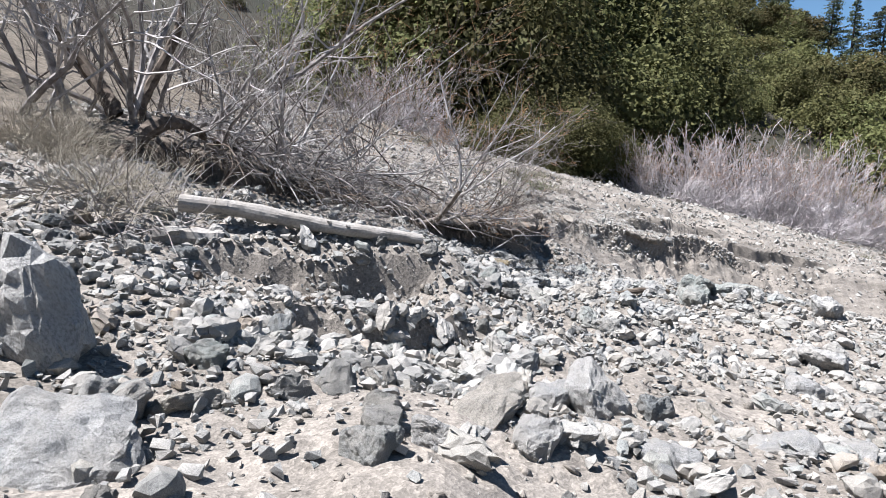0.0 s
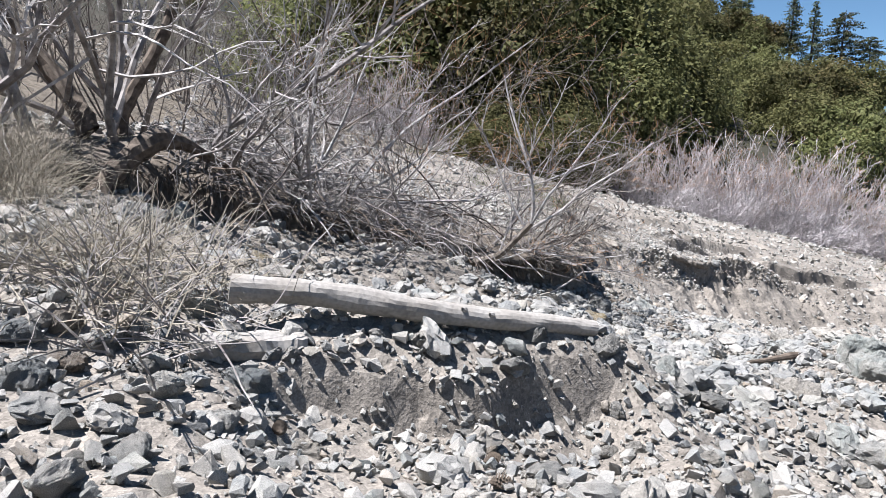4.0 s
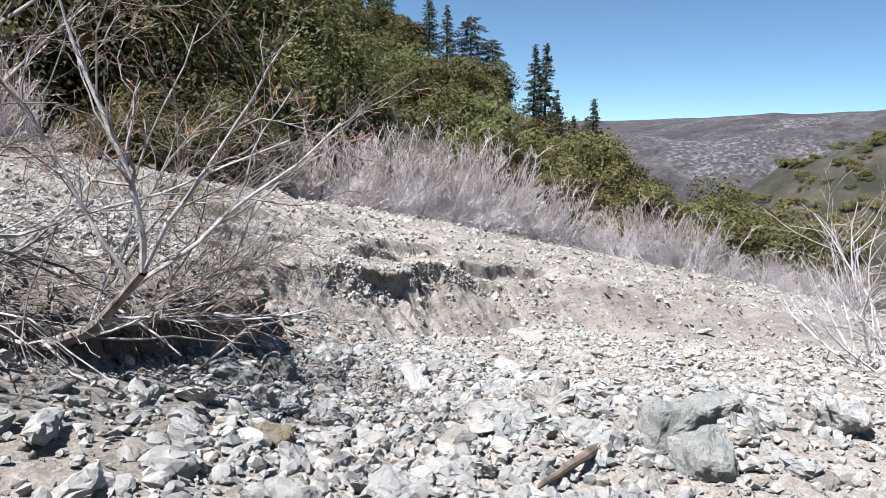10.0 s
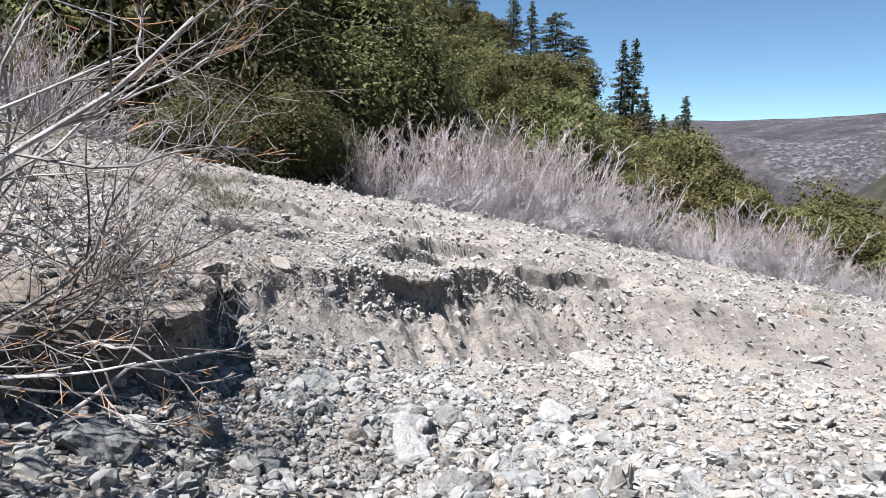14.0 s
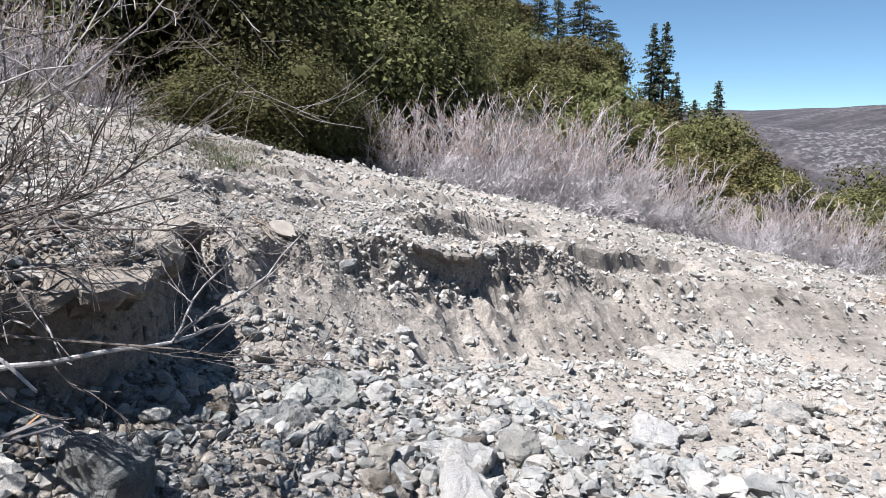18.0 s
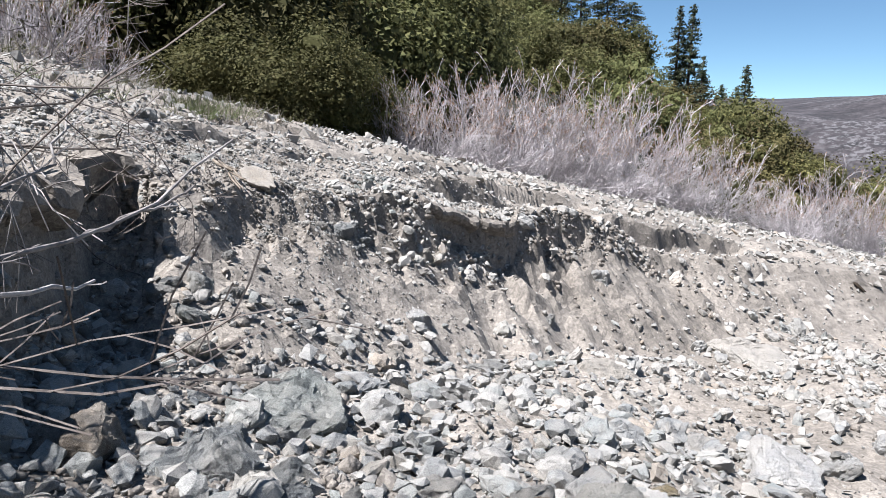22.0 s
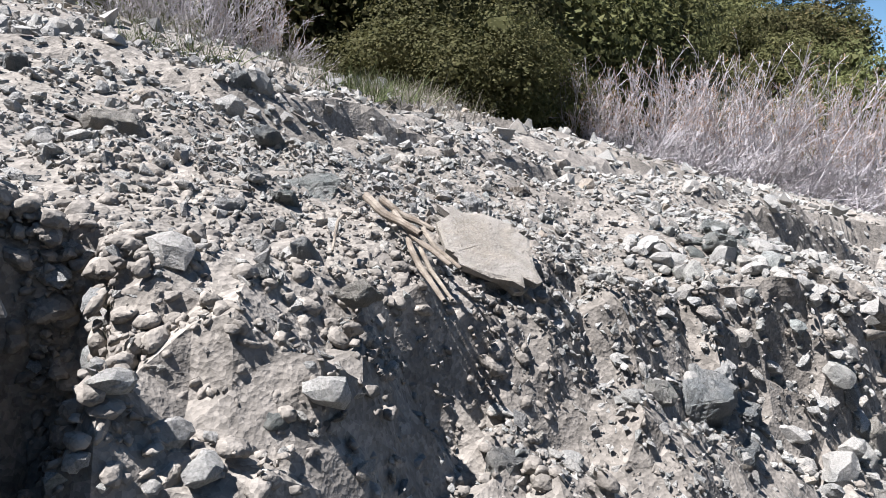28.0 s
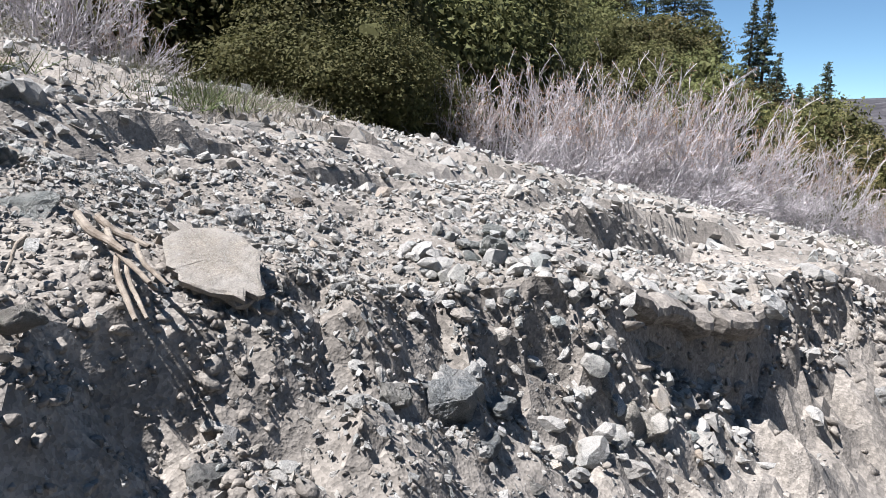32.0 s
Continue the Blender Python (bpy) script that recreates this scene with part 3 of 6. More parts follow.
boulder(-2.1, 3.12, 0.9, 0, "large pale grey cracked boulder half buried in scree", -12, (14, -4), 1.75, PALE, 0.12)
boulder(-1.36, 2.2, 0.62, 1, "rough pale blue-grey boulder beside the path", 20, (30, -10), 0.75, PALE)
boulder(-1.13, 2.84, 0.30, 2, "tan angular slab leaning in the scree", 66, (-18, 12), 0.75, TAN, long=1.4)
boulder(-1.36, 2.70, 0.26, 3, "grey angular rock wedged beside a boulder", 120, (-4, -6), 1.3, ROCK)
boulder(-1.50, 2.77, 0.20, 4, "thin upright pale rock", 121, (16, 17), 1.35, PALE)
boulder(0.18, 3.15, 0.56, 5, "long flat-topped grey and tan boulder", 59, (7, -9), 0.75, TAN, long=1.4)
boulder(0.71, 3.97, 0.36, 6, "rounded pale grey boulder", 99, (-9, 15), 1.3, PALE)
boulder(0.96, 3.95, 0.42, 7, "pale grey block in the rubble", 40, (-18, -14), 1.3, PALE)
boulder(-0.29, 2.83, 0.22, 8, "upright grey block in the rubble", 7, (-16, 1), 1.35, ROCK)
boulder(3.69, 6.23, 0.50, 9, "pale rounded boulder on the slope", 109, (12, 6), 1.15, PALE)
boulder(1.35, 3.94, 0.32, 0, "dark grey angular rock", 34, (18, 10), 1.15, SLATE)
boulder(-0.68, 6.16, 0.40, 1, "tan blocky rock below the log", 14, (-6, -4), 0.8, TAN, 0.4)
boulder(-0.39, 4.77, 0.23, 2, "small greenish rock among loose rubble", 160, (-2, 9), 1.0, GREEN)
boulder(0.03, 5.03, 0.22, 3, "small tan rock among loose rubble", 146, (14, 6), 1.15, TAN)
boulder(-0.28, 2.44, 0.25, 4, "broad grey rock in the rubble", 149, (16, 8), 1.15, ROCK)
boulder(1.07, 2.99, 0.38, 5, "pale broken boulder on the scree", 155, (-17, -1), 1.15, PALE)
boulder(0.42, 2.84, 0.28, 6, "pale broken boulder in the scree", 138, (-8, 2), 1.3, PALE)
boulder(-0.05, 2.65, 0.27, 7, "pale flat rock in the scree", 167, (18, -12), 0.75, PALE)
boulder(3.02, 5.24, 0.43, 8, "pale rock in the rubble", 72, (18, -1), 1.0, PALE)
boulder(1.89, 3.44, 0.39, 9, "large pale rock in the rubble", 163, (-14, 12), 1.0, PALE)
boulder(1.70, 3.97, 0.31, 0, "tan split rock among loose rubble", 105, (4, -14), 1.0, TAN)
boulder(2.37, 3.63, 0.35, 1, "pale rock in the rubble", 109, (-17, 0), 1.0, PALE)
boulder(-1.19, 3.25, 0.24, 2, "grey-green rock in a hollow", 154, (-11, -16), 1.15, GREEN)
boulder(-1.16, 4.37, 0.35, 3, "dark rock in a hollow", 150, (-16, 6), 1.3, SLATE)
boulder(3.45, 8.94, 0.54, 4, "angular grey-green boulder among loose rubble", 60, (-1, 14), 1.3, GREEN)
boulder(3.99, 9.08, 0.78, 5, "large smooth flat-sided grey-green boulder", 1, (-16, 1), 0.75, GREEN)
boulder(1.46, 6.79, 0.30, 6, "angular tan boulder on the scree", 50, (16, -16), 1.0, TAN)
boulder(0.51, 6.83, 0.29, 7, "grey-green rock below the log", 39, (0, -2), 1.15, GREEN)
boulder(0.19, 6.96, 0.40, 8, "pale blocky rock below the log", 80, (-16, 3), 1.3, PALE)
boulder(-3.20, 5.54, 0.33, 9, "dark grey rock under matted dead weeds", 96, (-10, 6), 1.15, SLATE)
boulder(-3.09, 5.66, 0.28, 0, "brown rock under matted dead weeds", 164, (15, 6), 1.15, BROWN)
boulder(-2.96, 5.07, 0.26, 1, "dark blocky rock at the weed mat's edge", 158, (17, -12), 1.3, SLATE)
boulder(-2.90, 5.33, 0.24, 2, "dark flat rock at the weed mat's edge", 110, (14, -1), 0.75, BROWN)
boulder(-2.84, 5.58, 0.22, 3, "small dark rock under dead weeds", 111, (-3, 1), 1.3, SLATE)
boulder(-2.41, 6.16, 0.24, 4, "pale rock beside the half-buried log", 140, (15, 1), 1.15, PALE)
boulder(-2.2, 5.52, 0.35, 5, "blue-grey rock beside the half-buried log", 148, (-18, 8), 1.15, SLATE)
boulder(-2.58, 6.1, 0.27, 6, "white rock against the log end", 157, (-17, 6), 1.15, PALE)
boulder(-2.5, 5.93, 0.2, 7, "grey-green rock against the log end", 162, (-10, -15), 1.3, GREEN)
boulder(-2.86, 6.58, 0.18, 9, "small dark upright rock", 90, (3, 11), 1.35, SLATE)
boulder(-1.82, 5.21, 0.17, 0, "tan blocky stone in the scree", 5, (-1, 13), 1.15, TAN)
boulder(-2.37, 4.60, 0.24, 1, "grey flat rock in the scree", 94, (-15, -17), 0.75, ROCK)
boulder(-2.16, 5.10, 0.16, 2, "dark blocky rock among loose rubble", 151, (11, 1), 1.3, ROCK)
boulder(-2.48, 4.35, 0.21, 3, "grey rock in the rubble", 93, (2, -7), 1.3, ROCK)
boulder(1.54, 6.08, 0.31, 4, "grey rock in the rubble", 152, (2, 5), 1.0, ROCK)
boulder(-0.04, 5.01, 0.18, 5, "grey rock in the rubble", 26, (1, 6), 1.15, ROCK)
boulder(-4.06, 9.36, 0.57, 6, "grey layered boulder below the roots", 79, (18, -10), 1.0, ROCK)
boulder(-3.79, 9.92, 0.35, 7, "green-grey boulder in the bush's shade", 61, (-4, -1), 1.3, GREEN)
boulder(-2.95, 8.54, 0.32, 8, "white angular boulder among loose rubble", 26, (9, -12), 1.0, PALE)
boulder(-2.84, 9.22, 0.26, 9, "ochre stained rock in the scree", 112, (3, -4), 1.15, OCHRE)
boulder(-2.29, 8.21, 0.39, 0, "broad flat pale rock", 86, (-8, -13), 0.75, PALE)
boulder(-3.03, 11.06, 0.31, 1, "pale rock under the branches", 115, (-5, 18), 1.3, PALE)
boulder(-1.44, 7.43, 0.19, 2, "white blocky stone among loose rubble", 135, (-11, -16), 1.0, PALE)
boulder(-0.86, 8.00, 0.23, 3, "grey stone on the scree", 71, (18, -7), 1.15, ROCK)
boulder(-0.88, 6.94, 0.41, 4, "flat tan slab in the rubble", 158, (3, -13), 0.75, TAN, long=1.4)
boulder(-1.62, 7.43, 0.19, 5, "green-grey stone among loose rubble", 74, (-10, 8), 1.3, GREEN)
boulder(0.25, 8.71, 0.34, 6, "grey rock in the scree", 162, (11, 4), 1.15, ROCK)
boulder(0.64, 8.98, 0.34, 7, "pale tilted rock among loose rubble", 104, (8, 18), 1.15, PALE)
boulder(-2.59, 8.43, 0.36, 8, "flat grey rock on the scree", 51, (8, -9), 0.75, ROCK)
boulder(2.83, 10.14, 0.66, 9, "pale boulder in the gully", 111, (12, 14), 1.0, ROCK)
boulder(3.51, 10.30, 0.70, 0, "pale boulder in the gully", 116, (-4, -16), 1.3, ROCK)
boulder(2.82, 13.3, 0.22, 1, "dark blue-grey block in the gully head", 139, (15, 0), 1.3, SLATE)
boulder(2.6, 14.85, 0.25, 3, "tan rounded rock at the bank foot", 39, (5, 8), 1.0, TAN, 0.1)
boulder(4.16, 16.1, 0.34, 2, "pale block at the talus foot", 39, (5, 8), 1.0, PALE, 0.15)
boulder(2.43, 15.3, 0.22, 5, "pale grey block on the talus", 10, (4, 8), 1.2, ROCK, 0.1)
boulder(0.84, 10.05, 0.36, 2, "ochre and brown boulder", 150, (-4, -14), 1.15, OCHRE)
boulder(2.19, 9.89, 0.33, 5, "pale tan boulder among loose rubble", 8, (-3, -16), 1.0, TAN)
boulder(3.26, 8.49, 0.46, 6, "smooth green-grey boulder in the scree", 147, (-6, 9), 1.3, GREEN)
boulder(1.31, 9.12, 0.40, 8, "broad pale rock on the scree", 43, (12, -11), 1.0, PALE)
boulder(1.90, 8.43, 0.54, 0, "large white flat boulder", 61, (14, 1), 0.75, PALE)
boulder(0.36, 10.68, 0.45, 1, "layered tan rock in the scree", 105, (15, 16), 1.0, TAN)
boulder(1.25, 9.83, 0.27, 2, "dark grey angular rock", 32, (-11, 3), 1.0, SLATE)
boulder(5.04, 8.60, 0.58, 3, "pale rock on the slope", 15, (16, 12), 1.15, PALE)
boulder(0.36, 8.90, 0.21, 4, "pale rock among loose rubble", 136, (-6, -11), 1.0, PALE)
boulder(-0.37, 10.69, 0.28, 5, "blue-grey rock on the scree", 32, (-3, -1), 1.0, SLATE)
boulder(0.12, 8.96, 0.24, 6, "grey stone on the scree", 12, (18, 7), 1.15, ROCK)
boulder(3.41, 12.64, 0.52, 7, "long white flat boulder", 68, (-1, -3), 0.75, PALE, long=1.4)
boulder(2.95, 12.76, 0.28, 8, "brown broken rock in the scree", 13, (15, 9), 1.3, BROWN)
boulder(2.94, 14.3, 0.58, 9, "grey-green boulder with a pale flat top", 14, (8, -4), 0.95, GREEN, 0.08)
boulder(2.58, 13.58, 0.42, 0, "dark boulder at the bank foot", 12, (-16, -11), 1.15, SLATE, 0.06)
boulder(3.97, 13.16, 0.32, 1, "grey angular rock on the scree", 131, (-16, -13), 1.15, ROCK)
boulder(5.66, 13.88, 0.59, 2, "flat pale rock in the scree", 40, (13, 2), 0.75, PALE)
boulder(8.14, 16.40, 0.69, 3, "grey slab on the talus", 89, (2, -14), 0.75, ROCK, long=1.4)
boulder(1.05, 13.19, 0.38, 4, "dark blue-grey rock under the bank", 92, (6, 1), 1.15, SLATE)
boulder(1.34, 13.23, 0.38, 5, "dark blue-grey rock under the bank", 109, (-6, 3), 1.15, SLATE)
boulder(1.09, 12.24, 0.60, 6, "large dark blue-grey boulder under the bank", 0, (-10, 17), 1.0, SLATE)
boulder(1.69, 12.70, 0.45, 7, "dark rock in the shaded gully", 145, (6, -13), 1.3, SLATE)
boulder(7.54, 14.17, 0.49, 8, "grey rock on the scree", 154, (5, 11), 1.0, ROCK)
boulder(15.59, 17.92, 0.62, 9, "grey flat rock on the slope", 162, (16, 6), 0.75, ROCK)
boulder(4.71, 10.75, 0.40, 0, "pale rock on the scree", 95, (9, -15), 1.3, PALE)
boulder(3.32, 11.75, 0.40, 1, "grey rock in the scree", 177, (2, 8), 1.15, ROCK)
boulder(2.16, 12.21, 0.32, 2, "blue-grey rock in the gully", 62, (11, -17), 1.15, SLATE)
boulder(2.62, 13.98, 0.28, 4, "dark grey blocky boulder", 177, (16, -1), 1.0, SLATE)
boulder(3.78, 15.44, 0.28, 5, "tan boulder at the bank foot", 57, (-14, 9), 1.3, TAN)
boulder(2.17, 13.67, 0.36, 6, "brown boulder in the shade", 83, (-10, -17), 1.15, BROWN, 0.08)
boulder(4.03, 13.30, 0.26, 8, "white angular boulder among loose rubble", 118, (-2, -11), 1.3, PALE)
boulder(4.32, 13.33, 0.20, 9, "yellow-tan rock in the scree", 170, (15, 6), 1.0, OCHRE)
boulder(3.64, 13.20, 0.24, 0, "brown-grey boulder on the scree", 136, (2, 18), 1.3, BROWN)
boulder(3.39, 13.44, 0.31, 1, "grey boulder with light veins", 36, (-18, 12), 1.0, ROCK)
boulder(3.18, 15.48, 0.24, 2, "tilted grey slab on the scree", 134, (6, -16), 0.75, ROCK, long=1.4)
boulder(4.66, 15.84, 0.31, 3, "grey slab on the scree", 168, (18, -12), 0.75, ROCK, long=1.4)
boulder(6.76, 14.00, 0.30, 4, "pale rock among loose rubble", 31, (-17, 3), 1.0, PALE)
boulder(3.50, 13.07, 0.54, 5, "large white boulder on the scree", 148, (12, 0), 1.0, PALE)
boulder(3.03, 13.07, 0.28, 6, "pinkish tan boulder among loose rubble", 130, (-16, 18), 1.0, TAN)
boulder(1.76, 12.9, 0.3, 7, "dark boulder in the gully", 141, (-3, -12), 1.1, SLATE)
boulder(8.55, 17.13, 0.70, 8, "thin grey slab on the talus", 15, (-12, 17), 0.75, ROCK, long=1.4)
boulder(2.85, 13.48, 0.20, 9, "dark rock in the scree", 19, (18, -7), 1.15, SLATE)
boulder(6.04, 13.85, 0.27, 0, "grey rock on the scree", 157, (-3, 11), 1.0, ROCK)
boulder(5.29, 14.21, 0.30, 1, "grey rock in the scree", 153, (-2, 5), 1.15, ROCK)
boulder(4.69, 17.03, 0.23, 2, "tan block in the scarp", 107, (4, 17), 1.15, TAN)
boulder(7.73, 14.26, 0.46, 3, "tan rock on the slope", 60, (6, 14), 1.0, TAN)
boulder(2.79, 15.74, 0.13, 4, "pale grey block on the bank", 176, (-8, 8), 1.15, ROCK)
boulder(2.48, 15.62, 0.14, 5, "rounded grey rock on the bank", 39, (15, 12), 1.3, ROCK)
boulder(2.47, 15.34, 0.14, 6, "blue-grey boulder in the scree", 24, (-9, -8), 1.15, SLATE)
boulder(2.62, 15.35, 0.20, 7, "grey boulder among loose rubble", 113, (12, 15), 1.3, ROCK)
boulder(2.80, 15.35, 0.15, 8, "grey rounded rock in the scree", 68, (-7, -10), 1.3, ROCK)
boulder(3.19, 15.64, 0.19, 9, "flat grey slab on the scree", 80, (-9, 14), 0.75, SLATE, long=1.4)
boulder(3.79, 15.53, 0.25, 1, "tan boulder on the scree", 171, (16, 0), 1.3, TAN)
boulder(3.76, 16.68, 0.25, 2, "grey rock jutting from the scarp", 55, (8, -1), 1.3, SLATE)
boulder(4.61, 16.99, 0.21, 3, "tan block jutting from the scarp", 122, (-17, -1), 1.15, TAN)
boulder(3.80, 16.60, 0.17, 4, "dark rock in the scarp", 145, (-6, -7), 1.15, SLATE)
boulder(4.12, 17.00, 0.18, 5, "grey block above the scarp", 123, (-3, 2), 1.15, ROCK)
boulder(3.01, 15.78, 0.11, 6, "grey rock on the talus", 179, (8, 12), 1.0, ROCK)
boulder(7.07, 17.92, 0.26, 7, "pale rock above the talus", 148, (-5, 11), 1.3, PALE)
boulder(7.22, 17.35, 0.20, 8, "upright tan rock in the scree", 123, (17, -17), 1.35, TAN)
boulder(5.36, 15.94, 0.31, 0, "green-grey slab in the scree", 11, (-14, 7), 0.75, GREEN, long=1.4)
boulder(5.69, 15.70, 0.51, 1, "large flat tan boulder", 60, (11, -4), 0.75, TAN)
boulder(3.18, 16.44, 0.18, 2, "pale boulder jutting under the slab", 65, (-14, -5), 0.75, TAN, long=1.4)
boulder(2.64, 15.95, 0.09, 3, "green-grey rock embedded in the bank", 35, (-6, -2), 1.0, GREEN)
boulder(2.72, 15.99, 0.09, 4, "grey rock embedded in the bank", 43, (-16, -2), 1.0, ROCK)
boulder(3.44, 16.64, 0.11, 6, "dark rock in the bank edge", 108, (2, -7), 1.0, SLATE)
boulder(2.46, 15.86, 0.08, 7, "grey rock on a dirt ledge", 23, (-13, -11), 1.0, ROCK)
boulder(2.47, 16.53, 0.09, 8, "pale angular rock on the bank", 91, (0, -16), 1.15, PALE)
boulder(2.59, 16.17, 0.06, 9, "grey angular rock among loose rubble", 7, (3, -18), 1.3, ROCK)
boulder(2.69, 16.12, 0.06, 0, "upright grey rock among loose rubble", 97, (3, 9), 1.35, ROCK)
boulder(3.15, 17.3, 0.12, 1, "pale upright stone among loose rubble", 164, (-14, -5), 1.35, PALE)
boulder(2.06, 17.1, 0.2, 2, "rough brown-grey rock in the scree", 32, (13, 7), 0.9, TAN)
boulder(2.5, 17.15, 0.13, 3, "sharp dark upright rock", 30, (16, 2), 1.35, SLATE)
boulder(2.64, 16.8, 0.19, 4, "speckled blue-grey rock among loose rubble", 12, (30, -11), 0.8, GREEN)
boulder(2.77, 16.16, 0.06, 5, "grey blocky rock in the bank", 135, (-2, -12), 1.3, ROCK)
boulder(3.08, 16.25, 0.11, 6, "grey rock in the scarp", 115, (5, 5), 1.3, ROCK)
boulder(3.19, 16.39, 0.10, 7, "grey slab in the scarp", 27, (0, -2), 0.75, ROCK, long=1.4)
boulder(2.58, 16.67, 0.10, 9, "green-grey rock among loose rubble", 134, (18, 16), 1.3, GREEN)
boulder(4.14, 17.38, 0.21, 0, "blue-green shattered rock above the scarp", 90, (13, 14), 1.0, GREEN)
boulder(3.90, 17.00, 0.11, 1, "grey shattered rock on the scree", 46, (0, 18), 1.3, ROCK)
boulder(2.25, 18.16, 0.16, 2, "blue-grey rock on the upper slope", 94, (-9, -7), 1.3, SLATE)
boulder(3.39, 17.60, 0.14, 3, "brown flat stone in the scree", 27, (11, -11), 0.75, BROWN)
boulder(2.24, 16.19, 0.08, 4, "blue-grey rock in the scree", 142, (3, 8), 1.0, ROCK)
boulder(1.60, 17.52, 0.14, 5, "dark rock on the upper slope", 123, (-7, 11), 1.15, SLATE)
boulder(4.06, 16.99, 0.12, 6, "grey flat rock among loose rubble", 27, (-7, -14), 0.75, ROCK)
boulder(4.53, 16.98, 0.21, 7, "tan block at the scarp", 139, (-7, 17), 1.3, TAN)


def lodged(x, y, z, size, shape, label, turn=0.0, tilt=(0, 0), squash=1.0, mat=None, long=1.0, name="rock"):
    """A rock held in the bank face, its middle at the given place."""
    ob = boulder(x, y, size, shape, label, turn, tilt, squash, mat, 0.2, name, long)
    ob.matrix_world = Matrix.Translation((x, y, z)) @ pose(0, 0, 0, tilt[0], tilt[1], turn) @ Matrix.Diagonal((size * long, size, size * squash, 1))
    return ob


lodged(3.24, 16.66, -1.5, 0.2, 2, "pale dusty boulder held in the bank under the slab", 25, (20, 24), 0.7, PALE, 1.35)
lodged(3.22, 16.55, -1.63, 0.17, 8, "flat grey rock held in the bank face", 20, (-12, 8), 0.5, ROCK, 1.3)
lodged(2.67, 16.33, -1.2, 0.075, 7, "upright pale stone in the bank edge", 10, (14, 70), 0.8, PALE, 1.6)
lodged(2.77, 16.22, -1.23, 0.1, 3, "pale blocky stone in the bank edge", 40, (10, -12), 1.0, TAN, 1.1)
lodged(2.69, 16.14, -1.35, 0.13, 6, "pale grey stone lodged under the bank edge", 65, (18, 50), 0.8, PALE, 1.25)
lodged(2.6, 16.05, -1.38, 0.15, 4, "grey rock buried in the earth slope", 20, (-20, 12), 0.8, SLATE, 1.2)
lodged(4.86, 17.36, -1.97, 0.22, 9, "pale tan block jutting from the scarp", 30, (6, 12), 0.95, TAN)
lodged(3.82, 16.86, -1.68, 0.24, 0, "green-grey block lodged in the scarp", 18, (10, 6), 0.7, GREEN, 1.2)
lodged(3.95, 16.78, -1.85, 0.18, 5, "dark grey rock in the scarp below a block", 50, (-8, 14), 0.7, SLATE, 1.25)
lodged(3.42, 16.95, -1.42, 0.17, 1, "rounded dark grey rock above the scarp", 50, (10, 4), 0.8, SLATE, 1.1)
lodged(2.78, 16.0, -1.6, 0.17, 3, "white blocky rock on the earth slope", 30, (14, -8), 0.9, PALE)
for sx, sy, sz, sh in ((4.1, 17.42, -1.46, 3), (4.2, 17.5, -1.44, 7), (4.28, 17.42, -1.49, 2), (4.05, 17.33, -1.5, 8), (4.34, 17.55, -1.46, 5), (4.38, 17.36, -1.55, 9)):
    lodged(sx, sy, sz, 0.11, sh, "blue-green shard of a shattered rock", sh * 47, (25, sh * 9 - 40), 0.75, GREEN, 1.25)

def join(pieces):
    V, F, at = [], [], 0
    for v, f in pieces:
        V.append(v), F.append(f + at)
        at += len(v)
    return np.concatenate(V), np.concatenate(F)


PROTO_S = [hull(100 + n, 7, 0.85, 0.3) for n in range(16)]
PROTO_M = [hull(200 + n, 10, 0.62, 0.42) for n in range(30)]
PROTO_F = [hull(150 + n, 6, 0.85, 0.2) for n in range(10)]
PROTO_N = [hull(300 + n, 14, 0.65, 0.4) for n in range(30)]
PROTO_L = [chip(250 + n, 2, 9, 0.62, 0.2) for n in range(30)]
PROTO_X = [chip(350 + n, 3, 12, 0.6, 0.3) for n in range(24)]


def scatter(seed, xs, ys, sizes, protos, lift=0.18):
    """Stones lying on the ground, joined: verts and triangles."""
    rng = np.random.default_rng(seed)
    n = len(xs)
    e = 0.05
    zs = height(xs, ys)
    sx, sy = (height(xs + e, ys) - zs) / e, (height(xs, ys + e) - zs) / e
    sx, sy = 0.3 * np.clip(sx, -0.5, 0.5), 0.3 * np.clip(sy, -0.5, 0.5)
    kind = rng.integers(0, len(protos), n)
    yaw = rng.uniform(0, 2 * math.pi, n)
    tilt = rng.normal(0, 0.42, (n, 2))
    V, F, start = [], [], 0
    for k, (pv, pf) in enumerate(protos):
        sel = np.nonzero(kind == k)[0]
        if not len(sel):
            continue
        c, s = np.cos(yaw[sel])[:, None], np.sin(yaw[sel])[:, None]
        p = pv[None] * sizes[sel][:, None, None] * rng.uniform(0.8, 1.2, (len(sel), 1, 3))
        ca, sa = np.cos(tilt[sel, :1]), np.sin(tilt[sel, :1])
        cb, sb = np.cos(tilt[sel, 1:]), np.sin(tilt[sel, 1:])
        x, y, z = p[..., 0], p[..., 1], p[..., 2]
        x, y = x * c - y * s, x * s + y * c
        y, z = y * ca - z * sa, y * sa + z * ca
        x, z = x * cb + z * sb, -x * sb + z * cb
        z = z + sx[sel][:, None] * x + sy[sel][:, None] * y + (zs[sel] + lift * sizes[sel])[:, None]
        q = np.stack([x + xs[sel][:, None], y + ys[sel][:, None], z], -1)
        V.append(q.reshape(-1, 3))
        F.append((pf[None] + (start + np.arange(len(sel)) * len(pv))[:, None, None]).reshape(-1, 3))
        start += q.shape[0] * q.shape[1]
    return np.concatenate(V), np.concatenate(F)


